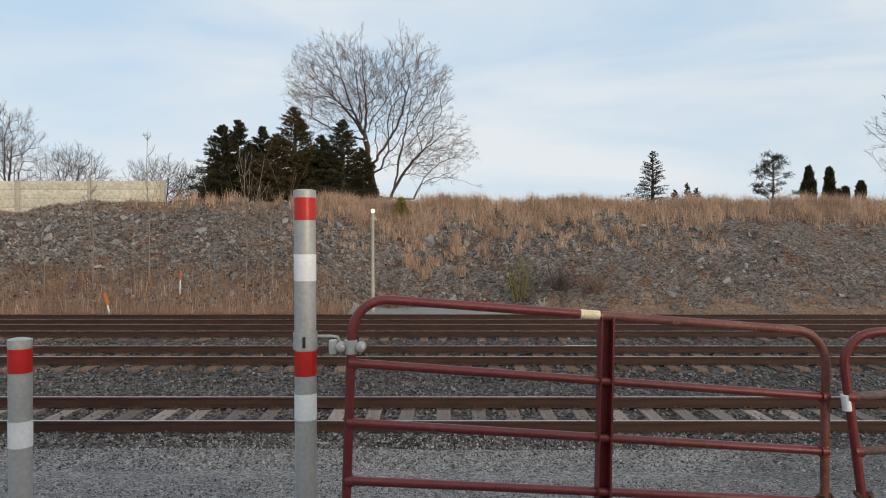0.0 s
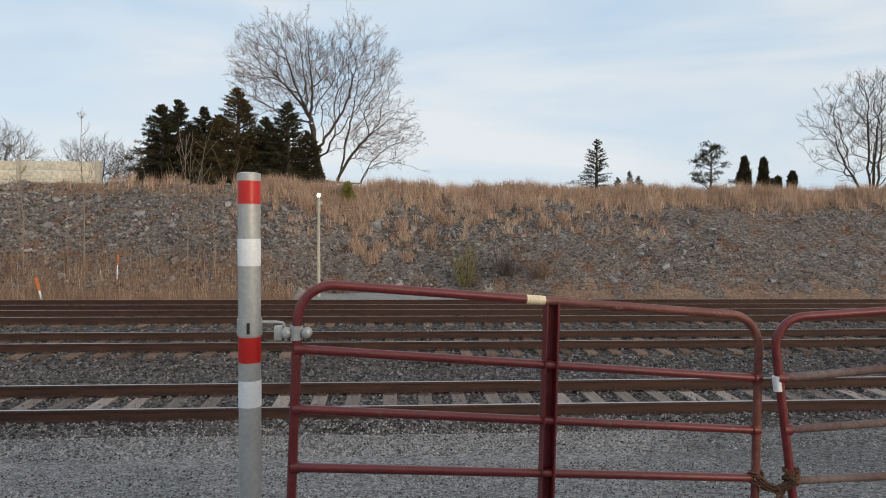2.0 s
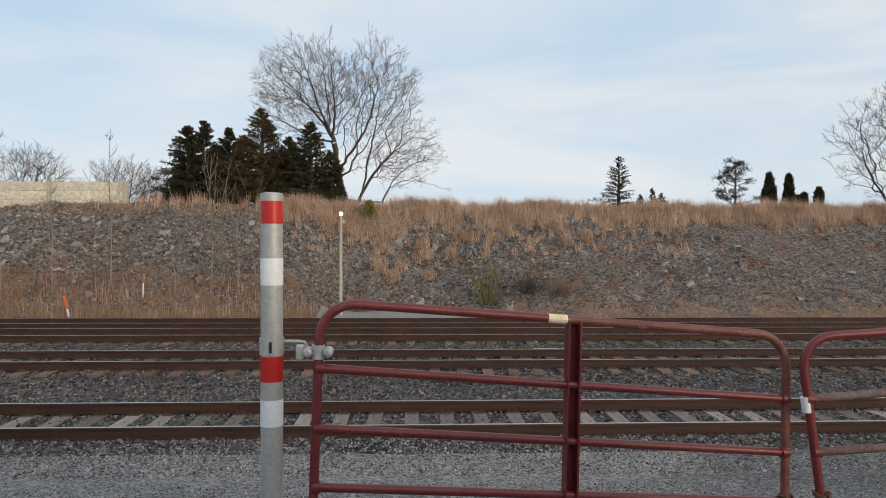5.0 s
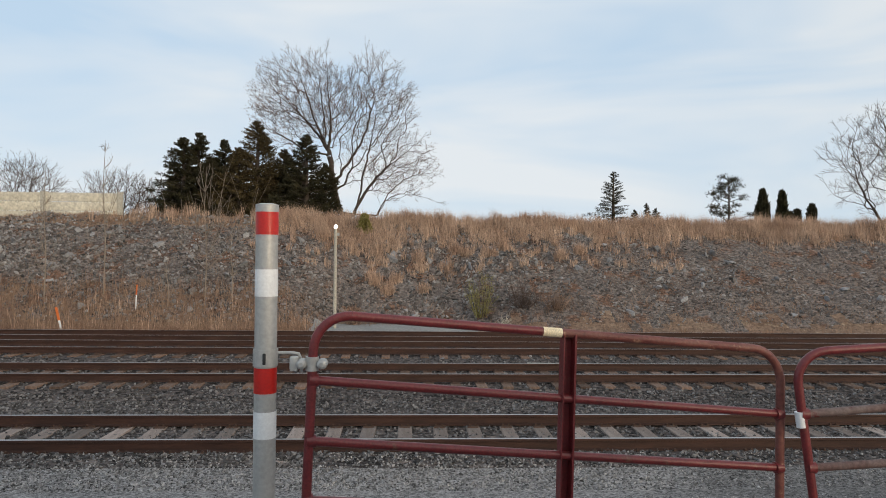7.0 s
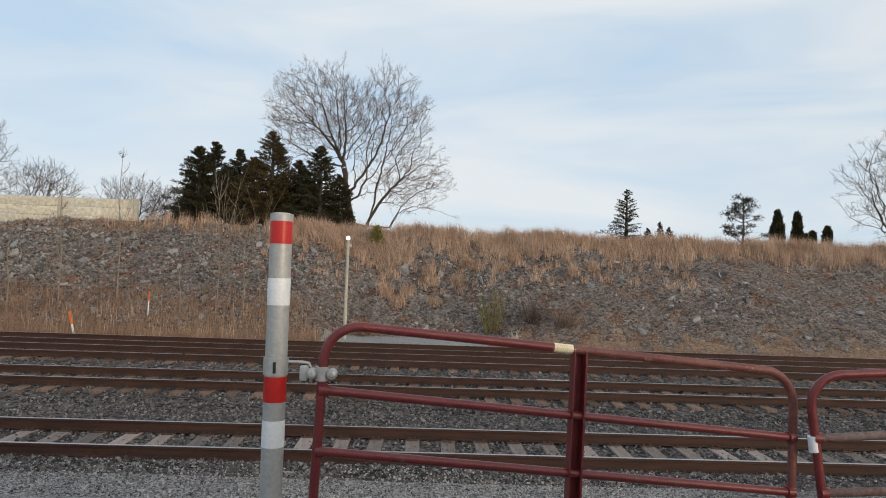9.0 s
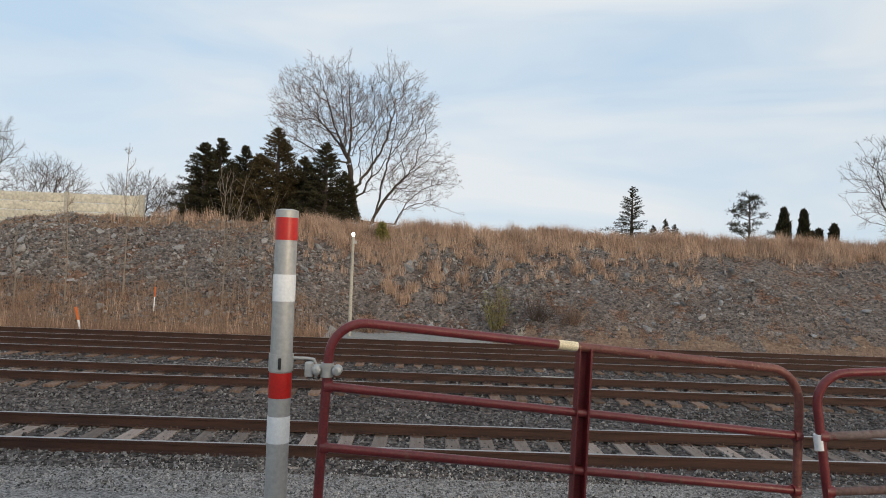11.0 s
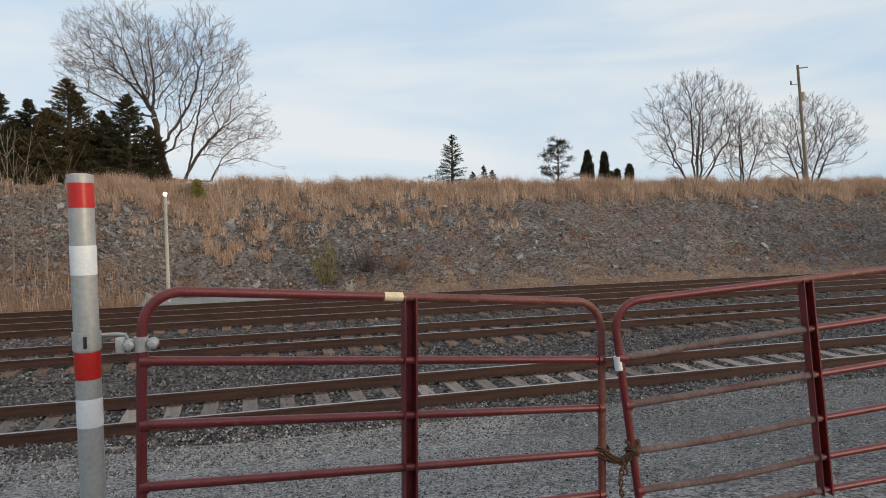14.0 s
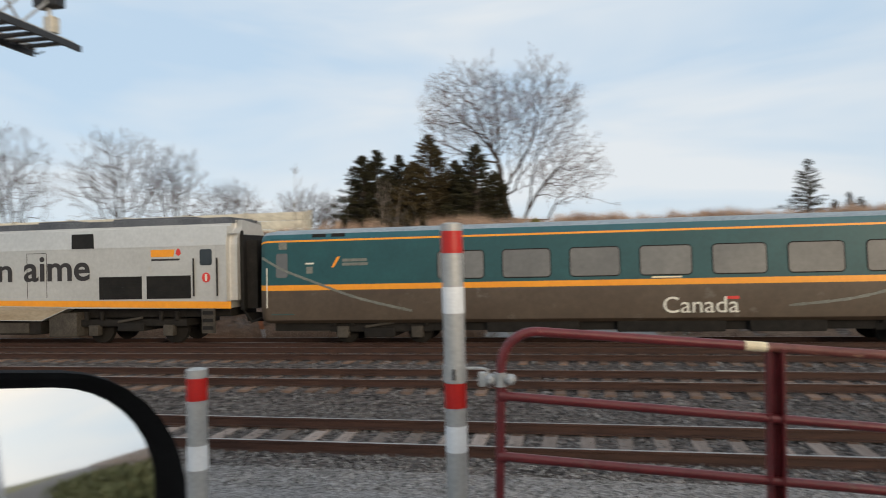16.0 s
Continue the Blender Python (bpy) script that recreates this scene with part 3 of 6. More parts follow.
# ---- stones ----
def build_stones():
    def spread(n, x0, x1, y0, y1, s0, s1, sink=0.3):
        x, y = RNG.uniform(x0, x1, n), RNG.uniform(y0, y1, n)
        s = RNG.uniform(s0, s1, n) ** 1.0
        return np.stack([x, y, ground_z(x, y) + s * (0.5 - sink)], 1), s

    sets = [("ballast_stones", M_STONE, [(15000, -13, 15, 9.35, 12.6, 0.018, 0.042), (9000, -16, 18, 12.4, 14.6, 0.018, 0.045),
                                         (11000, -19, 24, 14.4, 18.6, 0.022, 0.05), (11000, -25, 31, 18.4, 26.4, 0.025, 0.06)]),
            ("gravel_chips", M_CHIP, [(56000, -8, 11, 4.4, 9.4, 0.006, 0.017), (12000, -12, 13, 8.4, 9.9, 0.010, 0.026), (700, -8, 10, 5.0, 9.4, 0.015, 0.030)])]
    for name, m, rows in sets:
        ps, ss = zip(*[spread(*r) for r in rows])
        ps, ss = np.concatenate(ps), np.concatenate(ss)
        # thinner over the darker stretch of the lot
        keep = (name == "ballast_stones") | (RNG.uniform(0, 1, len(ps)) > np.interp(ps[:, 0], [2.4, 4.4], [0.0, 0.72]))
        V, F = stones(ps[keep], ss[keep], fine=False)
        tagged(new(name, np_mesh(name, V, F, m)), "loose angular grey crushed stone beside the rails", "gravel", kind="stuff")
    # rubble of the bank: thickest in drifts
    n = 84000
    x, y = RNG.uniform(-32, 48, n), RNG.uniform(28.8, 38.6, n)
    drift = np.sin(x * 0.55 + 0.8 * np.sin(y * 0.9)) + np.sin(x * 0.23 + y * 0.5 + 1.0) + 0.5 * np.sin(x * 1.9 - y * 1.3)
    low = np.clip((y - 29.5) / 2.5, 0, 1)
    keep = RNG.uniform(-1.6, 1.9, n) < drift * 0.55 + low * 0.7 - 0.3
    keep &= ~((np.abs(x + 0.5) < 3.6) & (y < 31.2))
    keep &= RNG.uniform(0, 1, n) > np.interp(x, [8, 18], [0.0, 0.45])
    x, y = x[keep], y[keep]
    s = 0.030 + 0.12 * RNG.uniform(0, 1, len(x)) ** 3.2
    s *= np.interp(x, [2, 9], [1.0, 0.72])
    pos = np.stack([x, y, ground_z(x, y) + s * 0.15], 1)
    V, F = stones(pos, s, fine=False, flat=0.5)
    tagged(new("bank_rubble", np_mesh("bank_rubble", V, F, M_ROCK)), "blasted grey rock rubble lying on the railway bank", "rubble", kind="stuff")
    # the larger rocks, one by one
    shapes = []
    for i in range(10):
        V, F = stones(np.zeros((1, 3)), np.array([1.0]), flat=0.40)
        shapes.append(np_mesh("rock", V, F, M_ROCKP))
    heap = thing("rock_heap", "larger pale grey blasted rocks strewn over the bank", "rocks")
    made = 0
    rr = random.Random(11)
    while made < 300:
        x, y = rr.uniform(-24, 34), rr.uniform(29.6, 37.9)
        d = math.sin(x * 0.55 + 0.8 * math.sin(y * 0.9)) + math.sin(x * 0.23 + y * 0.5 + 1.0)
        if rr.uniform(-2.2, 1.6) > d or (abs(x + 0.5) < 3.6 and y < 31.2):
            continue
        s = 0.11 + 0.17 * rr.random() ** 2
        ob = new("rock", shapes[made % 10])
        ob.parent = heap
        ob.matrix_basis = pose(x, y, float(ground_z(x, y)) + s * 0.12, rr.uniform(0, 40), rr.uniform(0, 40), rr.uniform(0, 360)) @ Matrix.Diagonal((s, s, s, 1))
        made += 1


build_stones()


# ---- grass and weeds ----
def clumps(cx, cy, n, rad, h0, h1, width, lean, sway=(0, 0)):
    """n blades round each centre."""
    k = len(cx)
    a, r = RNG.uniform(0, 2 * math.pi, (k, n)), rad * np.sqrt(RNG.uniform(0, 1, (k, n)))
    x, y = (cx[:, None] + r * np.cos(a)).ravel(), (cy[:, None] + r * np.sin(a)).ravel()
    tall = np.repeat(RNG.uniform(0.55, 1.22, k), n)
    h = RNG.uniform(h0, h1, k * n) * tall
    return blades(np.stack([x, y, ground_z(x, y) - 0.02], 1), h, np.full(k * n, width), lean, sway)


def merged(arrays):
    Vs, Fs, o = [], [], 0
    for V, F in arrays:
        Vs.append(V)
        Fs.append(F + o)
        o += len(V)
    return np.concatenate(Vs), np.concatenate(Fs)


def build_grass():
    # tall dry grass along the crest, ragged at its lower edge
    n = 9500
    x = RNG.uniform(-8.0, 62, n)
    y = RNG.uniform(33.6, 39.4, n)
    edge = 36.35 + 0.5 * np.sin(x * 0.8) + 0.45 * np.sin(x * 2.1 + 1) + 0.3 * np.sin(x * 4.7) - np.where((x > -7) & (x < 3), 0.3, 0) + np.where(x > 8, 0.1, 0)
    keep = y > edge + RNG.normal(0, 0.22, n)
    arr = [clumps(x[keep], y[keep], 18, 0.24, 0.34, 0.78, 0.015, 0.22, (-0.10, 0.0))]
    x = RNG.uniform(-8, 62, 1700)
    y = RNG.uniform(37.6, 39.2, 1700)
    arr.append(clumps(x, y, 20, 0.20, 0.55, 0.90, 0.012, 0.15, (-0.10, 0)))
    # single tufts lower on the slope
    tx = np.array([-1.6, -0.9, -0.45, 0.75, 0.6, 1.95, 0.85, 3.1, 4.2, 7.8, 9.0, -2.6, 2.6, 5.1])
    tz = np.array([1.2, 0.75, 1.3, 1.8, 2.3, 1.9, 0.9, 2.6, 2.6, 2.5, 2.8, 2.6, 2.7, 2.9])
    ty = np.array([float(np.interp(z, [ground_z(a, q) for q in np.linspace(31, 38, 50)], np.linspace(31, 38, 50))) for a, z in zip(tx, tz)])
    for dx, dy in ((0, 0), (0.18, 0.06), (-0.15, 0.1)):
        arr.append(clumps(tx + dx, ty + dy, 60, 0.24, 0.35, 0.70, 0.020, 0.22, (-0.1, -0.1)))
    x = RNG.uniform(-8, 14, 150)
    y = RNG.uniform(33.4, 36.6, 150)
    arr.append(clumps(x, y, 30, 0.16, 0.25, 0.55, 0.018, 0.25))
    # sparse tufts on the crest beyond
    x = RNG.uniform(-17, -8, 60)
    arr.append(clumps(x, RNG.uniform(37.2, 39, 60), 22, 0.2, 0.3, 0.8, 0.018, 0.15))
    # pale stalks among the weeds at the foot
    x, y = RNG.uniform(-26, -4, 260), RNG.uniform(26.6, 30.0, 260)
    arr.append(clumps(x, y, 4, 0.15, 0.35, 1.0, 0.014, 0.13))
    V, F = merged(arr)
    tagged(new("dry_grass", np_mesh("dry_grass", V, F, M_GRASS)), "tall dry tan grass along the top of the bank", "grass", kind="stuff")
    # dead weeds at the foot of the bank
    arr = []
    x, y = RNG.uniform(-26, -4.2, 2600), RNG.uniform(26.6, 31.6, 2600)
    arr.append(clumps(x, y, 9, 0.25, 0.12, 0.45, 0.015, 0.35))
    x, y = RNG.uniform(-26, -3.5, 420), RNG.uniform(26.5, 28.6, 420)
    arr.append(clumps(x, y, 10, 0.2, 0.25, 0.62, 0.013, 0.2))
    x, y = RNG.uniform(-24, -4.5, 260), RNG.uniform(28, 31.5, 260)
    arr.append(clumps(x, y, 3, 0.15, 0.7, 1.7, 0.013, 0.12))
    x, y = RNG.uniform(3.5, 40, 750), RNG.uniform(27.2, 30.4, 750)
    arr.append(clumps(x, y, 8, 0.25, 0.10, 0.38, 0.014, 0.4))
    x, y = RNG.uniform(-28, 45, 2600), RNG.uniform(30, 37.5, 2600)
    arr.append(clumps(x, y, 6, 0.25, 0.08, 0.30, 0.014, 0.6))
    x, y = RNG.uniform(-34, -9, 1300), RNG.uniform(37.0, 40.5, 1300)
    arr.append(clumps(x, y, 10, 0.25, 0.06, 0.24, 0.02, 0.6))
    V, F = merged(arr)
    tagged(new("dead_weeds", np_mesh("dead_weeds", V, F, M_WEED)), "dead brown weeds and stalks at the bank's foot", "weeds", kind="stuff")


build_grass()


# ---- trees ----
class Wood:
    """Collects tapered limbs as arrays, and buds at their tips."""

    def __init__(self):
        self.limbs, self.tips = {}, []

    def limb(self, pts, r0, r1, sides):
        self.limbs.setdefault((len(pts), sides), []).append((pts, r0, r1))

    def mesh(self, name, m):
        Vs, Fs, o = [], [], 0
        for (k, sides), rows in self.limbs.items():
            P = np.array([r[0] for r in rows], float)
            d = np.gradient(P, axis=1)
            d /= np.linalg.norm(d, axis=2)[..., None] + 1e-9
            a = np.cross(d, np.array([0.31, 0.88, 0.36]))
            a /= np.linalg.norm(a, axis=2)[..., None] + 1e-9
            b = np.cross(d, a)
            q = np.arange(sides) * 2 * math.pi / sides
            w = np.linspace(0, 1, k)[None]
            r = np.array([x[1] for x in rows])[:, None] * (1 - w) + np.array([x[2] for x in rows])[:, None] * w
            R = P[:, :, None] + r[..., None, None] * (a[:, :, None] * np.cos(q)[:, None] + b[:, :, None] * np.sin(q)[:, None])
            i, e = [x.ravel() for x in np.meshgrid(np.arange(k - 1), np.arange(sides), indexing="ij")]
            e2 = (e + 1) % sides
            F = np.stack([i * sides + e, i * sides + e2, (i + 1) * sides + e2, (i + 1) * sides + e], 1)
            F = F[None] + (np.arange(len(rows)) * k * sides)[:, None, None] + o
            Vs.append(R.reshape(-1, 3))
            Fs.append(F.reshape(-1, 4))
            o += len(Vs[-1])
        return np_mesh(name, np.concatenate(Vs), np.concatenate(Fs), m, True)


def smooth_line(ctrl, n):
    C = np.asarray(ctrl, float)
    t = np.linspace(0, len(C) - 1, n)
    i = np.clip(t.astype(int), 0, len(C) - 2)
    f = (t - i)[:, None]
    g = lambda j: C[np.clip(j, 0, len(C) - 1)]
    p0, p1, p2, p3 = g(i - 1), g(i), g(i + 1), g(i + 2)
    return 0.5 * (2 * p1 + (p2 - p0) * f + (2 * p0 - 5 * p1 + 4 * p2 - p3) * f ** 2 + (3 * p1 - p0 - 3 * p2 + p3) * f ** 3)


def grow(thick, thin, lines, targets, rng, bf=0.30, step=0.45, tip=0.0075, twig=0.6, power=0.44):
    """Grows a branching tree from its main limbs to the target points, by the shortest way with a liking for short paths to the root;
    a limb is as thick as the twigs that it bears."""
    cap = 40000
    P, par, plen, n = np.zeros((cap, 3)), np.full(cap, -1), np.zeros(cap), 0

    def add(p, k):
        nonlocal n
        P[n], par[n] = p, k
        plen[n] = 0 if k < 0 else plen[k] + np.linalg.norm(p - P[k])
        n += 1
        return n - 1

    for line in lines:
        k = -1
        if n:
            d = np.linalg.norm(P[:n] - line[0], axis=1)
            m = int(d.argmin())
            k = m if d[m] < 1.2 and line[0][2] > 0.3 else 0
        for p in line:
            k = add(p, k)
    root = P[0].copy()
    for t in sorted(targets, key=lambda q: float(np.linalg.norm(q - root))):
        d = np.linalg.norm(P[:n] - t, axis=1)
        k = int((d + bf * plen[:n]).argmin())
        a, L = P[k].copy(), d[k]
        if L < 0.1:
            continue
        tang = a - P[par[k]] if par[k] >= 0 else np.array([0, 0, 1.0])
        tang = tang / (np.linalg.norm(tang) + 1e-9)
        m = max(1, int(math.ceil(L / step)))
        for i in range(1, m + 1):
            f = i / m
            q = a + (t - a) * f + tang * L * 0.38 * f * (1 - f)
            if i < m:
                q = q + rng.normal(0, 0.016, 3)
            k = add(q, k)
    w = np.zeros(n)
    kids = np.bincount(par[1:n][par[1:n] >= 0], minlength=n)
    for i in range(n - 1, -1, -1):
        if w[i] == 0:
            w[i] = 1
        if par[i] >= 0:
            w[par[i]] += w[i]
    r = tip * w ** power
    ctr = P[:n].mean(0)
    for i in range(n):
        if par[i] < 0:
            continue
        a, b = P[par[i]], P[i]
        (thick if r[i] > 0.035 else thin).limb(np.array([a, b]), min(r[par[i]], r[i] * 1.25), r[i], 7 if r[i] > 0.05 else 4)
        if r[i] > tip * 3.2:
            continue
        tang = (b - a) / (np.linalg.norm(b - a) + 1e-9)
        out = (b - ctr) / (np.linalg.norm(b - ctr) + 1e-9)
        for _ in range(3 if kids[i] == 0 else int(rng.random() < 0.75)):
            d = tang * 0.7 + out * 0.35 + np.array([0, 0, 0.35]) + rng.normal(0, 0.42, 3)
            d /= np.linalg.norm(d)
            Lt = twig * rng.uniform(0.5, 1.2)
            q = np.array([b, b + d * Lt * 0.5 + rng.normal(0, 0.03, 3), b + d * Lt + np.array([0, 0, 0.08 * Lt])])
            thin.limb(q, tip * 0.85, tip * 0.5, 3)
            thin.tips.append(q[2])
            for e in (0.45, 0.8):
                d2 = d + rng.normal(0, 0.6, 3)
                o = b + d * Lt * e
                c = o + d2 / np.linalg.norm(d2) * Lt * 0.5
                thin.limb(np.array([o, c]), tip * 0.6, tip * 0.42, 3)
                thin.tips.append(c)


def in_ellipsoids(cells, count, rng, squash=0.85, rim=0.40):
    """Points spread through ellipsoids (x, z, half width, half height), denser towards their skins."""
    out = []
    area = np.array([a * a * b for _, _, a, b in cells])
    for k in rng.choice(len(cells), count, p=area / area.sum()):
        x, z, a, b = cells[k]
        v = rng.normal(size=3)
        v *= rng.random() ** rim / np.linalg.norm(v)
        out.append(np.array([x + v[0] * a, v[1] * a * squash, max(0.5, z + v[2] * b)]))
    return out


def finish_tree(name, label, thick, thin, category="tree", buds=0.0, twig=None, bark=None, base=(0, 0, 0)):
    t = thing(name, label, category, m=Matrix.Translation(base))
    new("trunk", thick.mesh("trunk", bark or M_BARK)).parent = t
    new("crown", thin.mesh("crown", twig or M_TWIG)).parent = t
    if buds and thin.tips:
        P = np.array(thin.tips)
        V, F = stones(P, RNG.uniform(buds * 0.5, buds, len(P)), fine=False, flat=1.2)
        b = new("bud_spray", np_mesh("bud_spray", V, F, M_BUD))
        b.parent = t
        tagged(b, kind="stuff")
    return t


def big_tree():
    """The wide old tree of several trunks; its main limbs in (x, z) metres from its foot."""
    rng = np.random.default_rng(5)
    thick, thin = Wood(), Wood()
    limbs = [[(-0.9, 0.5), (-1.2, 1.5), (-1.4, 2.7), (-1.6, 4.2), (-1.8, 5.1)], [(-1.7, 4.8), (-2.3, 5.9), (-3.0, 6.8), (-4.0, 7.9), (-4.7, 8.6), (-5.8, 9.5), (-6.5, 10.4)],
             [(-2.1, 5.7), (-2.7, 7.0), (-3.0, 8.1), (-3.5, 9.8), (-4.4, 11.7)], [(-2.0, 6.1), (-2.2, 8.0), (-2.5, 9.8), (-2.9, 12.1)],
             [(-1.8, 5.1), (-1.6, 7.2), (-1.8, 9.1), (-1.9, 11.7)], [(-1.5, 5.3), (-1.1, 6.4), (-0.2, 7.4), (0.1, 8.8), (-0.2, 10.3)],
             [(-1.7, 4.8), (-3.2, 5.0), (-4.4, 5.7), (-5.8, 6.5), (-7.3, 7.5)], [(-3.0, 6.8), (-4.7, 7.7), (-6.1, 8.1), (-7.3, 8.2)],
             [(0.1, 0.4), (0.5, 1.7), (0.7, 2.9), (1.0, 4.1), (1.3, 5.5), (1.5, 6.6), (1.7, 8.1), (1.2, 10.0), (1.0, 12.1)], [(1.3, 5.5), (2.4, 7.0), (2.9, 8.6), (3.2, 10.6)],
             [(0.9, 3.9), (2.2, 5.1), (3.2, 6.0), (4.4, 7.1)], [(1.5, 6.8), (2.1, 8.9), (2.1, 11.5)],
             [(0.2, 0.7), (1.4, 2.8), (2.9, 4.3), (4.4, 5.5), (5.2, 6.3)], [(1.8, 0.4), (2.9, 2.3), (4.4, 3.3), (6.3, 3.4)],
             [(1.9, 0.4), (2.6, 1.6), (4.1, 1.9), (6.1, 1.3)], [(2.9, 8.6), (3.7, 9.2), (4.4, 9.6)],
             [(-3.6, 9.0), (-3.3, 10.5), (-1.8, 12.1)],
             [(-1.4, 2.6), (-0.8, 3.5), (0.1, 4.8), (0.8, 6.1), (1.2, 7.6)], [(0.6, 2.5), (-0.1, 3.5), (-0.4, 4.4), (-0.2, 5.8)]]
    crown = [(-0.1, 4.4, 1.6, 2.4), (-3.8, 8.5, 4.0, 3.9), (1.5, 8.7, 3.1, 3.9), (3.2, 4.0, 3.2, 3.0), (-1.0, 8.0, 2.8, 3.2), (-5.6, 7.6, 2.2, 1.8), (3.6, 8.2, 1.4, 2.4)]
    lines = []
    for c in limbs:
        c = [(0.3 + (x - 0.3) * 0.95, z * 0.95) for x, z in c]
        dep, m = rng.uniform(-2.4, 2.4), len(c)
        line = smooth_line([(x, dep * (i / (m - 1)) ** 1.4 * (0 if c[-1][1] < 6 and m < 6 and c[0][1] < 0.5 and c[-1][0] < 0 else 1), z) for i, (x, z) in enumerate(c)], 4 * m)
        line[1:-1] += rng.normal(0, 0.035, (4 * m - 2, 3))
        lines.append(line)
    grow(thick, thin, lines, in_ellipsoids([(x * 0.95, z * 0.95, a - 0.45, b - 0.50) for x, z, a, b in crown], 1900, rng), rng, bf=0.40, tip=0.0078, twig=0.55, power=0.53)
    return finish_tree("bare_tree", "wide bare deciduous tree with several trunks and reddish buds", thick, thin, buds=0.030, base=(-3.8, 48, 4.95))


def bare_tree(x, y, top, width, seed, stems=4, label="", buds=0.02, name="bare_tree", low=0.12, targets=480):
    """A tree of several stems that fan out into one round crown."""
    rng = np.random.default_rng(seed)
    thick, thin = Wood(), Wood()
    z0 = float(ground_z(x, y)) - 0.1
    h = top - z0
    lines = []
    for k in range(stems):
        f = (k + 0.5) / stems * 2 - 1 + rng.uniform(-0.12, 0.12)
        dy = rng.uniform(-0.35, 0.35) * width * 0.5
        hh = h * (0.80 - 0.30 * abs(f) ** 1.5)
        foot = f * width * 0.07
        c = [(foot * 0.15, 0, -0.1), (foot + f * width * 0.07, dy * 0.15, hh * 0.32), (foot + f * width * 0.20, dy * 0.5, hh * 0.66), (f * width * 0.42, dy, hh)]
        line = smooth_line(c, 14)
        line[1:-1] += rng.normal(0, h * 0.004, (12, 3))
        lines.append(line)
    zc = h * (1 + low) / 2
    cells = [(0, zc, width * 0.47, h * (1 - low) / 2 - 0.3), (0, zc + h * 0.1, width * 0.40, h * (1 - low) / 2 - h * 0.12)]
    grow(thick, thin, lines, in_ellipsoids(cells, targets, rng), rng, bf=0.48, step=0.7, tip=0.017, twig=1.05, power=0.52)
    return finish_tree(name, label or "bare leafless tree with fine grey twigs", thick, thin, buds=buds, base=(x, y, z0))


def sapling(x, y, h, seed, spread=0.5, label="slender bare sapling on the rubble bank"):
    rng = np.random.default_rng(seed)
    thick, thin = Wood(), Wood()
    line = smooth_line([(0, 0, 0), (0.05, 0, h * 0.35), (-0.06, 0, h * 0.7), (0.02, 0, h)], 10)
    thick.limb(line, 0.035, 0.007, 5)
    for j in range(16):
        s = rng.uniform(0.22, 0.92)
        p = line[int(s * 9)]
        a = rng.uniform(0, 6.28)
        L = h * spread * (1.1 - s) * rng.uniform(0.4, 0.8)
        q = p + np.array([math.cos(a) * 0.5, math.sin(a) * 0.3, 0.8]) * L
        m = (p + q) / 2 + np.array([math.cos(a), math.sin(a), -0.3]) * L * 0.1
        l2 = smooth_line([p, m, q], 6)
        thin.limb(l2, 0.014, 0.006, 4)
        for _ in range(6):
            i = rng.integers(1, 5)
            e = l2[i] + rng.normal(0, 0.16, 3) * L * 0.8 + np.array([0, 0, 0.25 * L])
            thin.limb(np.array([l2[i], e]), 0.007, 0.004, 3)
    return finish_tree("sapling", label, thick, thin, "sapling", twig=M_PALETWIG, bark=M_PALETWIG, base=(x, y, float(ground_z(x, y)) - 0.05))


def conifer(x, y, top, radius, seed, m=None, label="dense dark green conifer", droop=0.25, gap=0.0, slim=1.0, dens=1.0):
    rng = np.random.default_rng(seed)
    z0 = float(ground_z(x, y)) - 0.1
    h = top - z0
    thick = Wood()
    thick.limb(np.array([(0, 0, 0), (0, 0, h * 0.6), (0, 0, h)]), radius * 0.09, 0.02, 7)
    P, D = [], []
    nb = int((150 + h * 14) * dens)
    ph = rng.uniform(0, 6.28, 3)
    for j in range(nb):
        s = (j + rng.random()) / nb
        s = gap + (1 - gap) * s
        z = h * (0.05 + 0.95 * s)
        a = rng.uniform(0, 6.283)
        L = radius * (1 - s) ** (0.8 * slim) * rng.uniform(0.62, 1.12) * (1 + 0.18 * math.sin(a + ph[0] + s * 3) + 0.15 * math.sin(2 * a + ph[1] - s * 9)) + 0.10
        d = np.array([math.cos(a), math.sin(a), 0.42 - droop * (1 - s) * 2])
        tip = np.array([0, 0, z]) + d * L
        thick.limb(np.array([(0, 0, z), (tip * 0.5 + np.array([0, 0, z * 0.5]) + np.array([0, 0, 0.06 * L])), tip]), 0.03, 0.008, 3)
        k = int((20 + 62 * L) * dens)
        t = rng.uniform(0.12, 1.0, k) ** 0.7
        p = np.array([0, 0, z]) + d * L * t[:, None] + rng.normal(0, 0.05, (k, 3)) * (0.6 + L * 0.4)
        dd = d[None] * 0.7 + rng.normal(0, 0.55, (k, 3)) + np.array([0, 0, 0.1])
        P.append(p)
        D.append(dd / np.linalg.norm(dd, axis=1)[:, None])
    P, D = np.concatenate(P), np.concatenate(D)
    n = len(P)
    side = np.cross(D, rng.normal(size=(n, 3)))
    side /= np.linalg.norm(side, axis=1)[:, None]
    ln = rng.uniform(0.09, 0.20, n)[:, None] * (0.6 + 0.03 * h)
    w = ln * 0.22
    V = np.stack([P - D * ln * 0.3, P + side * w, P + D * ln, P - side * w], 1).reshape(-1, 3)
    F = np.arange(n * 4).reshape(-1, 4)
    t = thing("conifer", label, "tree", "conifers on the bank", m=Matrix.Translation((x, y, z0)))
    new("trunk", thick.mesh("trunk", M_BARK)).parent = t
    new("foliage", np_mesh("foliage", V, F, m or M_NEEDLE)).parent = t
    return t


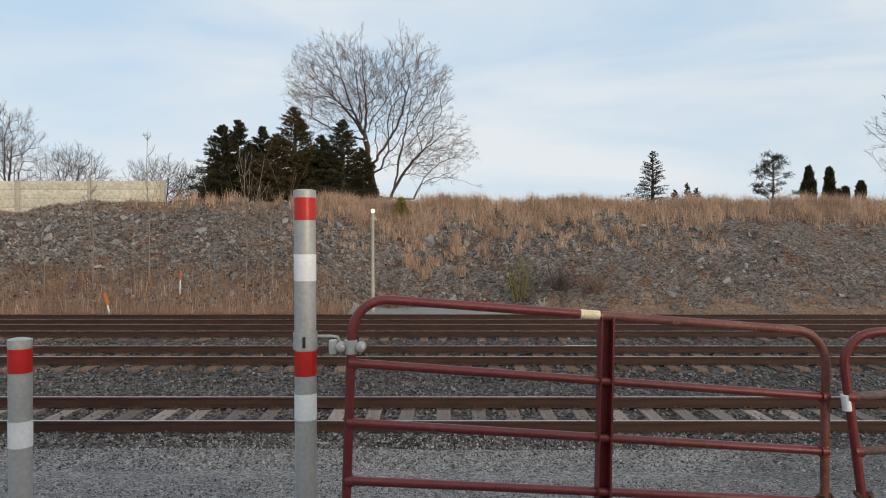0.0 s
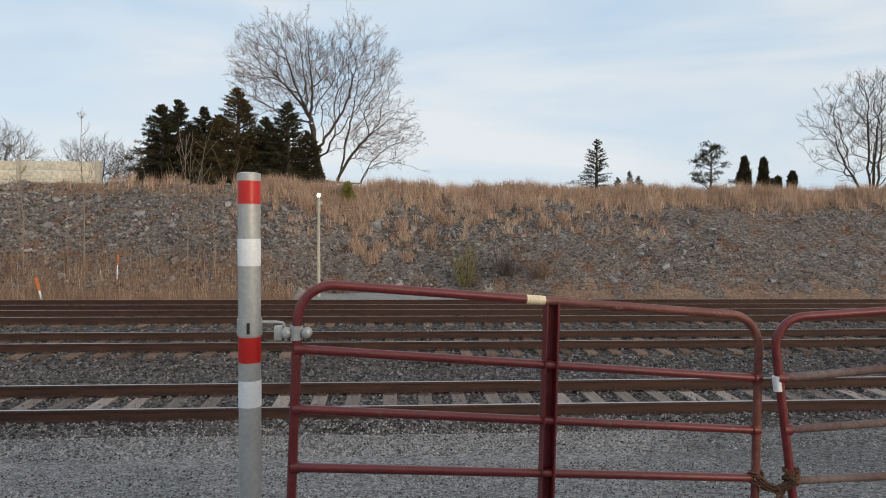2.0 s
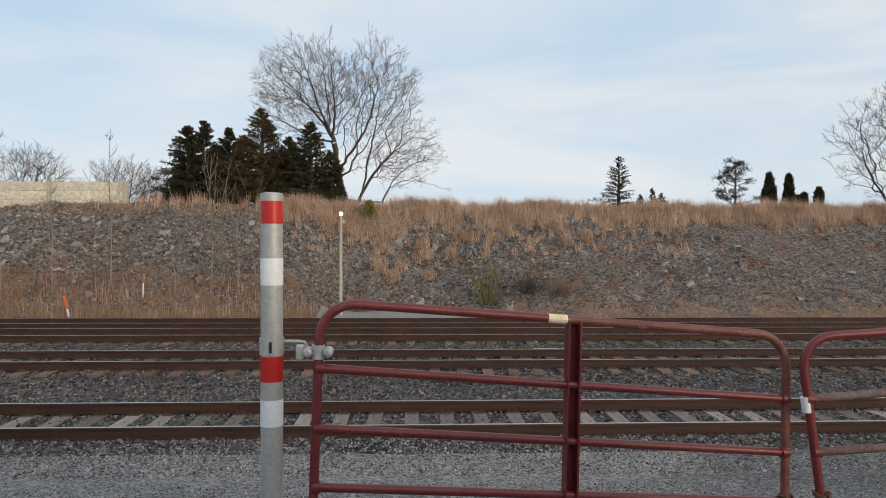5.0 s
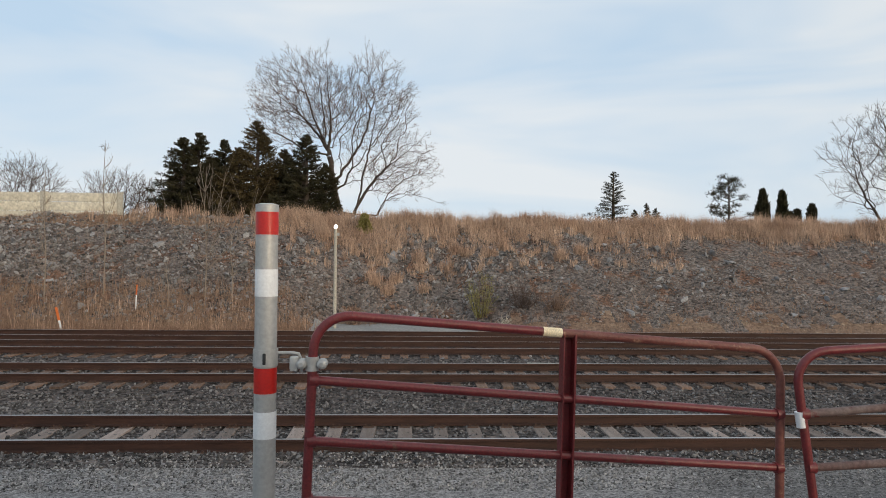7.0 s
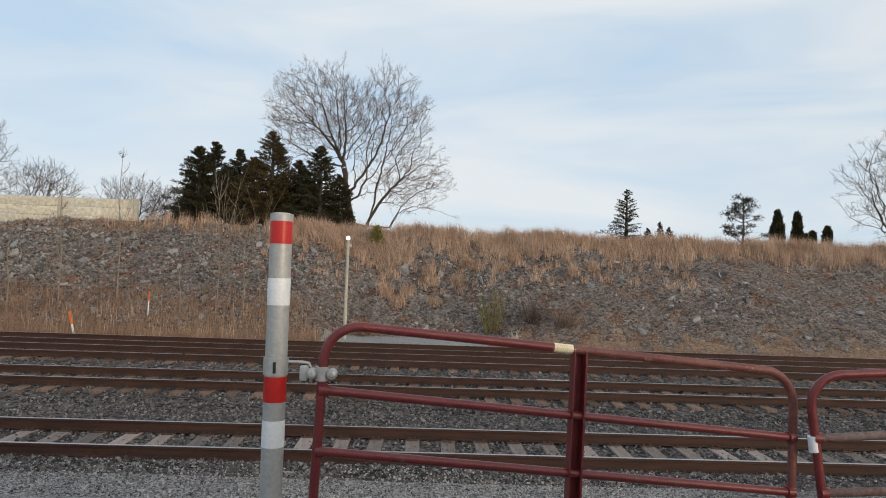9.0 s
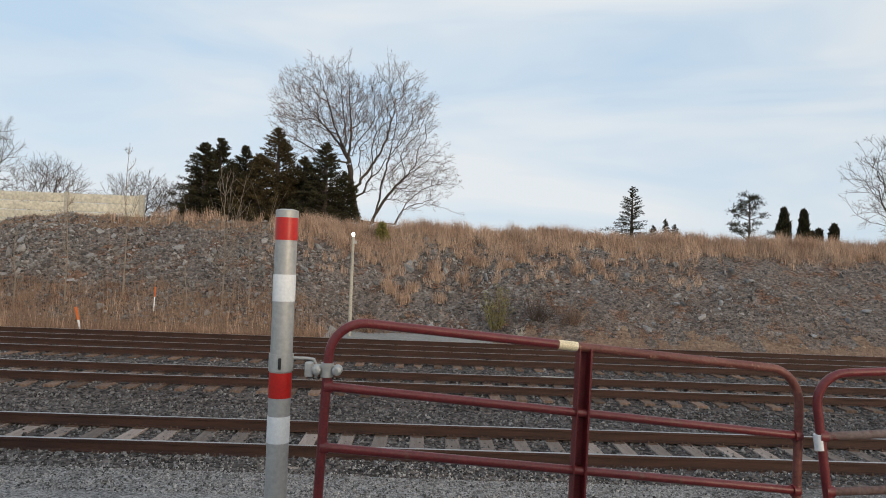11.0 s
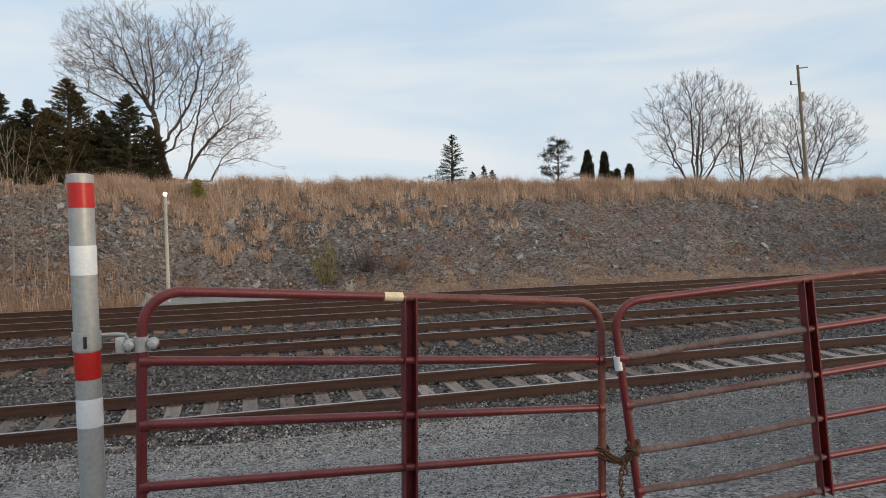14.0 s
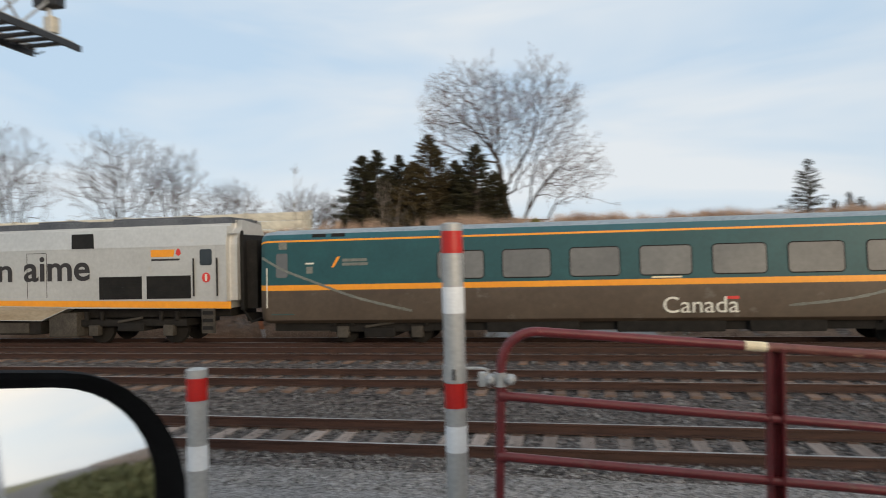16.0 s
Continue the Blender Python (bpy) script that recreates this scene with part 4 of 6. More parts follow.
def far_pine(x, y, top, seed):
    """A ragged pine: clumps of needles at branch ends."""
    rng = np.random.default_rng(seed)
    z0 = float(ground_z(x, y)) - 0.1
    h = top - z0
    thick = Wood()
    thick.limb(np.array([(0, 0, 0), (0.1, 0, h * 0.5), (0.0, 0, h)]), 0.16, 0.04, 6)
    P = []
    for j in range(28):
        s = rng.uniform(0.12, 1.0)
        a = rng.uniform(0, 6.283)
        L = 3.6 * (1.12 - s) * rng.uniform(0.5, 1.0) + 0.3
        tip = np.array([math.cos(a) * L, math.sin(a) * L, h * s + 0.25 * L])
        thick.limb(np.array([(0, 0, h * s - 0.2), tip * 0.55 + np.array([0, 0, h * s * 0.45 - 0.1]), tip]), 0.06, 0.02, 4)
        k = 90
        P.append(tip + rng.normal(0, 1, (k, 3)) * np.array([0.34, 0.34, 0.17]))
    P = np.concatenate(P)
    n = len(P)
    D = rng.normal(size=(n, 3)) + np.array([0, 0, 0.5])
    D /= np.linalg.norm(D, axis=1)[:, None]
    side = np.cross(D, rng.normal(size=(n, 3)))
    side /= np.linalg.norm(side, axis=1)[:, None]
    V = np.stack([P - side * 0.05, P + side * 0.05, P + D * 0.34], 1).reshape(-1, 3)
    t = thing("pine_tree", "ragged dark pine with open clumped branches", "tree", m=Matrix.Translation((x, y, z0)))
    new("trunk", thick.mesh("trunk", M_BARK)).parent = t
    new("foliage", np_mesh("foliage", V, np.arange(n * 3).reshape(-1, 3), M_NEEDLE)).parent = t
    return t


def columnar_cedar(x, y, top, radius, seed):
    rng = np.random.default_rng(seed)
    z0 = float(ground_z(x, y)) - 0.1
    h = top - z0
    n = int(2600 * radius)
    s = rng.uniform(0, 1, n)
    a = rng.uniform(0, 6.283, n)
    prof = radius * np.minimum(1, (1 - s) * 3.2) ** 0.55 * (0.8 + 0.2 * np.sin(s * 9 + seed)) * rng.uniform(0.75, 1.1, n)
    P = np.stack([prof * np.cos(a), prof * np.sin(a), h * s], 1)
    D = np.stack([np.cos(a) * 0.35, np.sin(a) * 0.35, np.full(n, 0.9)], 1) + rng.normal(0, 0.25, (n, 3))
    side = np.cross(D, rng.normal(size=(n, 3)))
    side /= np.linalg.norm(side, axis=1)[:, None]
    V = np.stack([P - D * 0.2, P + side * 0.2, P + D * 0.42, P - side * 0.2], 1).reshape(-1, 3)
    w = Wood()
    w.limb(np.array([(0, 0, 0), (0, 0, h * 0.9)]), radius * 0.55, 0.05, 8)
    t = thing("cedar_tree", "narrow columnar dark cedar", "tree", "row of cedars", m=Matrix.Translation((x, y, z0)))
    new("trunk", w.mesh("trunk", M_NEEDLE)).parent = t
    new("foliage", np_mesh("foliage", V, np.arange(n * 4).reshape(-1, 4), M_NEEDLE)).parent = t
    return t


def shrub(x, y, h, w, seed, m, label, n=60):
    rng = np.random.default_rng(seed)
    thick, thin = Wood(), Wood()
    for j in range(n):
        a, o = rng.uniform(0, 6.283), rng.uniform(0.1, 1) * w / 2
        b = np.array([math.cos(a) * o * 0.35, math.sin(a) * o * 0.3, 0])
        e = np.array([math.cos(a) * o, math.sin(a) * o * 0.7, h * rng.uniform(0.5, 1.0) * (1.1 - 0.5 * o / w)])
        l = smooth_line([b, (b + e) / 2 + rng.normal(0, 0.06, 3), e], 5)
        (thick if j % 3 == 0 else thin).limb(l, 0.012, 0.005, 3)
        for _ in range(7):
            i = rng.integers(1, 5)
            q = l[i] + rng.normal(0, 0.14, 3) + np.array([0, 0, 0.12])
            thin.limb(np.array([l[i], q]), 0.007, 0.004, 3)
            thin.tips.append(q)
    t = thing("shrub", label, "shrub", m=Matrix.Translation((x, y, float(ground_z(x, y)) - 0.04)))
    new("stem_spray", thick.mesh("stem_spray", M_TWIG)).parent = t
    new("twig_spray", thin.mesh("twig_spray", m)).parent = t
    return t


big_tree()
for k, (x, top, r, mm) in enumerate([(-14.7, 10.1, 2.4, 0), (-14.0, 10.6, 2.1, 0), (-12.5, 10.3, 2.0, 0), (-11.2, 9.5, 2.6, 1), (-10.1, 11.45, 2.8, 1),
                                     (-8.5, 9.7, 2.6, 1), (-6.7, 10.45, 2.5, 0), (-5.5, 8.6, 1.7, 0), (-15.9, 7.3, 1.6, 0), (-13.2, 8.6, 2.8, 0), (-7.6, 8.3, 2.4, 0), (-9.6, 8.4, 2.6, 0)]):
    conifer(x, 46 + (k % 3) * 0.9, top, r, 20 + k, M_NEEDLE2 if mm else M_NEEDLE,
            "dense olive-brown juniper among the conifers" if mm else "dense dark green conifer on top of the bank")
conifer(22.9, 75, 12.0, 2.9, 40, None, "lone dark spruce beyond the bank", gap=0.1, dens=0.55)
for k, (x, top) in enumerate([(28.4, 8.9), (29.5, 8.3), (27.0, 8.1)]):
    conifer(x, 80, top, 1.2, 41 + k, None, "small dark spruce beyond the bank", dens=0.6)
far_pine(38.4, 80, 12.2, 50)
for k, (x, top, r) in enumerate([(42.6, 10.6, 0.72), (45.0, 10.45, 0.62), (46.9, 8.3, 0.45), (48.7, 8.9, 0.5), (46.0, 8.0, 0.35)]):
    columnar_cedar(x, 80, top, r, 60 + k)
conifer(-2.25, 37.3, 4.75, 0.32, 70, M_SHRUB, "small green spruce seedling in the dry grass")
bare_tree(59.0, 80, 21.9, 18.2, 71, 5, targets=620)
bare_tree(70.8, 85, 18.6, 9.5, 72, 3, targets=300)
bare_tree(82.3, 85, 20.2, 18.0, 73, 5, "bushy bare tree with brown buds", 0.045, targets=560)
bare_tree(-44.5, 70, 15.9, 8, 74, 4, targets=260)
bare_tree(-37.9, 70, 11.6, 8.5, 75, 4, targets=240)
bare_tree(-66.0, 70, 19.8, 12, 76, 4, targets=360)
bare_tree(-51.5, 70, 18.6, 14, 77, 5, targets=420)
bare_tree(-28.6, 70, 10.4, 9, 78, 4, targets=240)
bare_tree(-25.8, 70, 9.0, 4, 79, 3, targets=120)
for k, (x, y, h, sp) in enumerate([(-15.55, 30.4, 6.0, 0.32), (-13.1, 30.5, 6.8, 0.55), (-8.8, 30.6, 5.8, 1.3), (-7.55, 30.2, 3.2, 0.3), (-17.5, 30, 3.4, 0.4), (-10.2, 30.0, 2.2, 0.4)]):
    sapling(x, y, h, 80 + k, sp)
shrub(3.4, 30.6, 1.9, 1.7, 90, M_SHRUB, "shrub with yellow-green spring buds", 46)
shrub(5.2, 30.2, 1.2, 2.2, 91, M_TWIG, "low bare brown shrub", 50)
shrub(6.6, 29.9, 0.9, 1.8, 92, M_WEED, "low bare brown shrub", 40)
shrub(-2.3, 30.4, 0.8, 1.4, 93, M_WEED, "low bare brown shrub", 40)
shrub(4.15, 28.7, 0.5, 0.5, 96, M_CONC, "small pale dry plant at the foot of the bank", 14)


# ---- things on and beyond the bank ----
def noise_wall():
    w = thing("noise_wall", "pale concrete panel wall with grey posts", "wall")
    pitch, y = 4.75, 45.0
    panel = finish(boxed(-pitch / 2 + 0.12, pitch / 2 - 0.12, -0.06, 0.06, 0, 0.572, bevel=0.03), "panel", M_CONC)
    for i in range(9):
        x = -18.35 - i * pitch
        part("post", boxed(x - 0.16, x + 0.16, y - 0.14, y + 0.14, 3.4, 6.42, bevel=0.02), M_CONCPOST, w)
        if i < 8:
            for k in range(5):
                p = new("panel", panel)
                p.parent = w
                p.location = (x - pitch / 2, y, 3.4 + k * 0.592)
    return w


noise_wall()


def lamp_post():
    x, y = -2.97, 29.0
    z0 = float(ground_z(x, y)) - 0.05
    t = thing("lamp_post", "thin grey post with a small lit lamp on top", "lamp post", m=pose(x, y, z0))
    h = 3.72 - z0
    part("post", tubed([(0, 0, 0), (0, 0, h)], [0.075, 0.06], 10), M_CONCPOST, t)
    part("bracket", boxed(-0.02, 0.16, -0.03, 0.03, h - 0.32, h - 0.18, bevel=0.01), M_GALV, t)
    part("lamp", tubed([(0, 0, h), (0, 0, h + 0.05), (0, 0, h + 0.12), (0, 0, h + 0.15)], [0.05, 0.075, 0.065, 0.03], 12), M_LAMP, t, "small glowing white lamp")


lamp_post()


def stake(x, y, h, lean, label, white):
    t = thing("marker_stake", label, "marker stake", "survey stakes", m=pose(x, y, float(ground_z(x, y)) - 0.05, 0, lean, 0))
    if white:
        part("shaft", boxed(-0.035, 0.035, -0.02, 0.02, 0, h * 0.55, bevel=0.006), M_WHITETAPE, t, "white lower shaft")
        part("tip", boxed(-0.042, 0.042, -0.024, 0.024, h * 0.5, h, bevel=0.01), M_ORANGE, t, "orange tip")
    else:
        part("shaft", boxed(-0.022, 0.022, -0.02, 0.02, 0, h * 0.63, bevel=0.006), M_WHITETAPE, t, "whitish lower shaft")
        part("tip", boxed(-0.028, 0.028, -0.022, 0.022, h * 0.62, h, bevel=0.006), M_ORANGE, t, "faded orange tip")


stake(-13.35, 27.5, 1.05, -14, "leaning orange and white marker stake in weeds", True)
stake(-11.45, 29.8, 1.15, 2, "thin faded orange and white survey stake", False)


def utility_pole():
    z0 = float(ground_z(72, 75)) - 0.1
    t = thing("utility_pole", "weathered leaning wooden utility pole with a cross arm", "utility pole", m=pose(72.7, 75, z0, 0, -6.2, 0))
    part("pole", tubed([(0, 0, 0), (0, 0, 17.4)], [0.26, 0.17], 10), M_WOODPOLE, t)
    part("cross_arm", boxed(-0.2, 1.6, -0.06, 0.06, 16.9, 17.05, bevel=0.01), M_WOODPOLE, t)
    part("transformer", tubed([(0.45, 0, 12.6), (0.45, 0, 13.8)], 0.3, 12), M_CONCPOST, t)
    part("insulator", tubed([(-1.3, 0, 14.9), (-1.3, 0, 15.4)], [0.12, 0.08], 8), M_BLACK, t)
    part("insulator_arm", boxed(-1.35, 0.0, -0.05, 0.05, 14.82, 14.92), M_WOODPOLE, t)


utility_pole()


def signal_gantry():
    """A cantilever over the tracks, its mast on the near side."""
    x, ytip, yb, z = -11.68, 13.6, 4.6, 7.84
    g0 = float(ground_z(x, yb)) - 0.1
    t = thing("signal_gantry", "grey steel cantilever signal gantry with a walkway", "signal gantry")
    part("mast", tubed([(x, yb, g0), (x, yb, z + 1.4)], [0.24, 0.19], 16), M_GALV, t)
    part("base_plate", boxed(x - 0.5, x + 0.5, yb - 0.5, yb + 0.5, g0, g0 + 0.16, bevel=0.02), M_CONCPOST, t)
    for dx in (-0.5, 0.5):
        part("chord", boxed(x + dx - 0.05, x + dx + 0.05, yb, ytip, z - 0.05, z + 0.05), M_GALV, t)
        part("chord", boxed(x + dx - 0.04, x + dx + 0.04, yb, ytip - 0.4, z + 1.0, z + 1.08), M_GALV, t)
        n = 8
        for i in range(n):
            y0, y1 = yb + (ytip - 0.4 - yb) * i / n, yb + (ytip - 0.4 - yb) * (i + 1) / n
            zz = (z, z + 1.04) if i % 2 else (z + 1.04, z)
            part("brace", tubed([(x + dx, y0, zz[0]), (x + dx, y1, zz[1])], 0.028, 6), M_GALV, t)
    for i in range(24):
        y0 = yb + 0.3 + i * 0.36
        part("cable", tubed([(x - 0.3 + 0.05 * (i % 3), y0, z - 0.12), (x - 0.25, y0 + 0.2, z - 0.20 - 0.03 * (i % 2)), (x - 0.3 + 0.05 * (i % 3), y0 + 0.36, z - 0.12)], 0.018, 5), M_BLACK, t)
        part("walkway_slat", boxed(x - 0.48, x + 0.48, y0, y0 + 0.16, z - 0.10, z - 0.05), M_BLACK, t)
    for dx in (-0.62, 0.62):
        part("walkway_edge", boxed(x + dx - 0.03, x + dx + 0.03, yb, ytip + 0.1, z - 0.16, z - 0.02), M_BLACK, t)
    s = part("signal_head", boxed(x + 0.12, x + 0.72, ytip - 0.75, ytip - 0.45, z + 0.62, z + 2.4, bevel=0.05), M_BLACK, t, "black signal head seen from behind")
    part("head_bracket", tubed([(x + 0.42, ytip - 0.6, z), (x + 0.42, ytip - 0.6, z + 0.7)], 0.05, 10), M_GALV, s)
    part("junction_box", boxed(x + 0.28, x + 0.52, ytip - 0.62, ytip - 0.4, z + 0.1, z + 0.45, bevel=0.02), M_CONC, t, "pale junction box")


signal_gantry()


def loose_boards():
    t = thing("loose_board", "short pale weathered boards lying between two tracks", "board")
    for k, (x, y, r, w) in enumerate(((3.75, 18.25, 6, 0.95), (4.15, 18.05, -9, 0.6))):
        bm = boxed(-w / 2, w / 2, -0.09, 0.09, 0, 0.05, bevel=0.008)
        bmesh.ops.transform(bm, matrix=pose(x, y, float(ground_z(x, y)) + 0.02, 3, 2, r), verts=bm.verts)
        part("board", bm, M_CONCPOST, t)


loose_boards()


# ---- the vehicle beside the camera ----
M_CARPAINT = mat("white_car_paint", (0.72, 0.72, 0.71), (0.78, 0.78, 0.77), 3, 0.25, coat=0.6, fine=0.05)
M_PLASTIC = mat("black_grained_plastic", (0.003, 0.003, 0.0035), (0.005, 0.005, 0.006), 30, 0.95, bump=0.15, bscale=400)
M_MIRROR = mat("mirror_silver", (0.88, 0.88, 0.88), (0.90, 0.90, 0.90), 1, 0.03, 1.0, fine=0.0)
M_TINT = mat("tinted_glass", (0.012, 0.013, 0.014), (0.016, 0.017, 0.018), 2, 0.06, fine=0.05)
M_TYRE = mat("black_rubber", (0.015, 0.015, 0.015), (0.028, 0.027, 0.026), 9, 0.85, bump=0.2, bscale=60)


def rounded(w0, w1, h0, h1, r, n=7):
    pts = []
    for cx, cy, a0 in ((w1 - r[0], h1 - r[0], 0), (w0 + r[1], h1 - r[1], 90), (w0 + r[2], h0 + r[2], 180), (w1 - r[3], h0 + r[3], 270)):
        rr = r[(0, 90, 180, 270).index(a0)]
        pts += [(cx + rr * math.cos(radians(a0 + 90 * i / n)), cy + rr * math.sin(radians(a0 + 90 * i / n))) for i in range(n + 1)]
    return pts


def vehicle():
    g = float(ground_z(1.0, -0.6))
    v = thing("parked_van", "white van with a black door mirror, parked on gravel", "van")
    belt = 2.36
    bm = prism(bmesh.new(), [(-2.6, g + 0.45), (4.0, g + 0.45), (4.03, belt), (-0.95, belt - 0.04), (-2.45, g + 1.30), (-2.62, g + 1.05)], -1.62, 0.30)
    bmesh.ops.bevel(bm, geom=list(bm.edges), offset=0.05, segments=3, affect="EDGES")
    part("body", bm, M_CARPAINT, v)
    bm = prism(bmesh.new(), [(0.82, belt), (4.03, belt), (3.98, 3.16), (0.82, 3.16)], -1.58, 0.27)
    bmesh.ops.bevel(bm, geom=list(bm.edges), offset=0.05, segments=3, affect="EDGES")
    part("cargo_box", bm, M_CARPAINT, v)
    part("cab_roof", boxed(-0.42, 0.86, -1.56, 0.25, 3.08, 3.16, bevel=0.03), M_CARPAINT, v)
    for y in (0.245, -1.555):
        part("windscreen_pillar", tubed([(-1.0, y, belt - 0.06), (-0.70, y, 2.76), (-0.40, y, 3.11)], [0.05, 0.045, 0.045], 10), M_CARPAINT, v)
        part("door_pillar", boxed(0.70, 0.84, y - 0.03, y + 0.03, belt - 0.03, 3.11, bevel=0.012), M_PLASTIC, v)
    bm = bmesh.new()
    q = [bm.verts.new(p) for p in ((-0.98, 0.22, belt - 0.02), (-0.40, 0.22, 3.08), (-0.40, -1.53, 3.08), (-0.98, -1.53, belt - 0.02))]
    ex = bmesh.ops.extrude_face_region(bm, geom=[bm.faces.new(q)])
    bmesh.ops.translate(bm, verts=[e for e in ex["geom"] if isinstance(e, bmesh.types.BMVert)], vec=(-0.006, 0, 0.004))
    part("windscreen", bm, M_TINT, v, "dark reflecting windscreen", smooth=False)
    part("door_sill", boxed(-0.85, 0.70, 0.20, 0.29, belt - 0.03, belt + 0.012, bevel=0.012), M_PLASTIC, v, "black window sill of the door")
    part("side_window", boxed(1.10, 2.70, 0.262, 0.276, 2.50, 3.02, bevel=0.004), M_TINT, v, "dark tinted side window")
    for x in (-1.75, 3.1):
        for y in (0.12, -1.44):
            w = part("wheel", tubed([(x, y - 0.11, g + 0.36), (x, y - 0.09, g + 0.36), (x, y + 0.09, g + 0.36), (x, y + 0.11, g + 0.36)], [0.33, 0.36, 0.36, 0.33], 28), M_TYRE, v)
            part("rim", tubed([(x, y - 0.12, g + 0.36), (x, y + 0.12, g + 0.36)], 0.21, 20), M_GALV, w)
    # the mirror: housing, rim and glass in its own frame
    n = Vector((0.90, -0.418, 0.138)).normalized()
    h = Vector((0, 0, 1)).cross(n).normalized()
    up = n.cross(h)
    fr = Matrix((h, n, up)).transposed().to_4x4()
    fr = fr @ Matrix.Rotation(radians(MIRROR_TILT), 4, "Y")
    fr.translation = Vector((-0.590, 0.74, 2.466))
    out = rounded(MIRROR[0], MIRROR[1], MIRROR[2], MIRROR[3], (0.165, 0.06, 0.05, 0.06), 9)
    k = 0.034

    def inner(d):
        return rounded(MIRROR[0] + d, MIRROR[1] - d, MIRROR[2] + d, MIRROR[3] - d * 0.55, (0.130, 0.04, 0.03, 0.04), 9)

    bm = bmesh.new()
    back = [(x * 0.55 + (MIRROR[0] + MIRROR[1]) * 0.225, z * 0.55 + (MIRROR[2] + MIRROR[3]) * 0.225) for x, z in out]
    mid = [(x * 0.93 + (MIRROR[0] + MIRROR[1]) * 0.035, z * 0.93 + (MIRROR[2] + MIRROR[3]) * 0.035) for x, z in out]
    shrink = [(x * 0.975 + (MIRROR[0] + MIRROR[1]) * 0.0125, z * 0.975 + (MIRROR[2] + MIRROR[3]) * 0.0125) for x, z in out]
    loops = [(inner(k + 0.002), -0.012), (inner(k), 0.0), (inner(k * 0.55), 0.011), (shrink, 0.012), (out, 0.0), (mid, -0.06), (back, -0.12)]
    rings = [[bm.verts.new((x, y, z)) for x, z in pts] for pts, y in loops]
    m = len(rings[0])
    for a, b in zip(rings, rings[1:]):
        for i in range(m):
            bm.faces.new((a[i], a[(i + 1) % m], b[(i + 1) % m], b[i]))
    bm.faces.new(rings[-1])
    bmesh.ops.transform(bm, matrix=fr, verts=bm.verts)
    hs = part("side_mirror", bm, M_PLASTIC, v, "black plastic door mirror housing")
    bm = bmesh.new()
    bm.faces.new([bm.verts.new((x, -0.006, z)) for x, z in inner(k)])
    ext = bmesh.ops.extrude_face_region(bm, geom=list(bm.faces))
    bmesh.ops.translate(bm, verts=[q for q in ext["geom"] if isinstance(q, bmesh.types.BMVert)], vec=(0, -0.003, 0))
    bmesh.ops.transform(bm, matrix=fr, verts=bm.verts)
    part("mirror_glass", bm, M_MIRROR, hs, "mirror glass", smooth=False)
    part("mirror_arm", tubed([fr @ Vector((MIRROR[0] + 0.03, -0.04, MIRROR[2] + 0.05)), (-0.86, 0.42, 2.34), (-0.82, 0.24, 2.30)], [0.04, 0.035, 0.045], 12), M_PLASTIC, hs)


MIRROR_TILT = 8.0
MIRROR = (-0.27, 0.075, -0.14, 0.168)
vehicle()
# what the mirror shows: a hedge and a pole beside the lot
def hedge():
    n = 9000
    x = RNG.uniform(22, 70, n)
    y = 4.0 + RNG.normal(0, 1.2, n) - (x - 14) * 0.05
    z = ground_z(x, y) + RNG.uniform(0, 1, n) ** 1.3 * (0.8 + 0.35 * np.sin(x * 0.6) + 0.3 * np.sin(x * 1.7))
    V, F = stones(np.stack([x, y, z], 1), RNG.uniform(0.10, 0.24, n), fine=False)
    tagged(new("hedge", np_mesh("hedge", V, F, M_FIELD)), "low dull green hedge along the lot", "hedge", kind="stuff")


hedge()


def lot_pole():
    x, y = 26.0, 5.6
    g = float(ground_z(x, y)) - 0.1
    t = thing("sign_pole", "grey pole with small dark boxes beside the lot", "pole", m=pose(x, y, g, 0, -3, 0))
    part("pole", tubed([(0, 0, 0), (0, 0, 7.5)], [0.16, 0.11], 10), M_WOODPOLE, t)
    part("box", boxed(-0.2, 0.2, -1.0, 1.0, 2.6, 3.1, bevel=0.03), M_CONCPOST, t)
    part("box", boxed(-0.15, 0.15, 1.3, 1.9, 1.7, 2.1, bevel=0.03), M_BLACK, t)


lot_pole()


# ---- the train ----
M_YELLOW = mat("warm_yellow_train_paint", (0.54, 0.190, 0.004), (0.60, 0.228, 0.006), 1.0, 0.45, coat=0.08, fine=0.08, spots=((0.46, 0.19, 0.035), 1.6, 0.64))
M_SILVER = mat("silver_white_train_paint", (0.47, 0.462, 0.437), (0.53, 0.522, 0.495), 0.8, 0.32, 0.30, coat=0.25, fine=0.06, spots=((0.50, 0.47, 0.42), 2, 0.62))
M_NOSE = mat("grey_nose_paint", (0.15, 0.165, 0.19), (0.20, 0.215, 0.24), 1.5, 0.4, fine=0.1)
M_ROOFGREY = mat("sooty_roof_paint", (0.065, 0.07, 0.082), (0.105, 0.112, 0.125), 1.5, 0.6, fine=0.2)
M_DIRT = mat("dusty_brown_sill_paint", (0.21, 0.090, 0.030), (0.30, 0.140, 0.045), 1.5, 0.6, fine=0.15)
M_SKIRT = mat("tan_road_dust_on_silver", (0.27, 0.215, 0.145), (0.38, 0.325, 0.245), 1.2, 0.6, fine=0.15, stretch=(0.5, 1, 2))
M_UNDER = mat("grimy_underframe_iron", (0.010, 0.009, 0.008), (0.020, 0.018, 0.016), 3, 0.85, bump=0.3, bscale=25)
M_TANK = mat("dusty_tank_steel", (0.040, 0.035, 0.029), (0.075, 0.066, 0.055), 2, 0.8, bump=0.1, bscale=20)
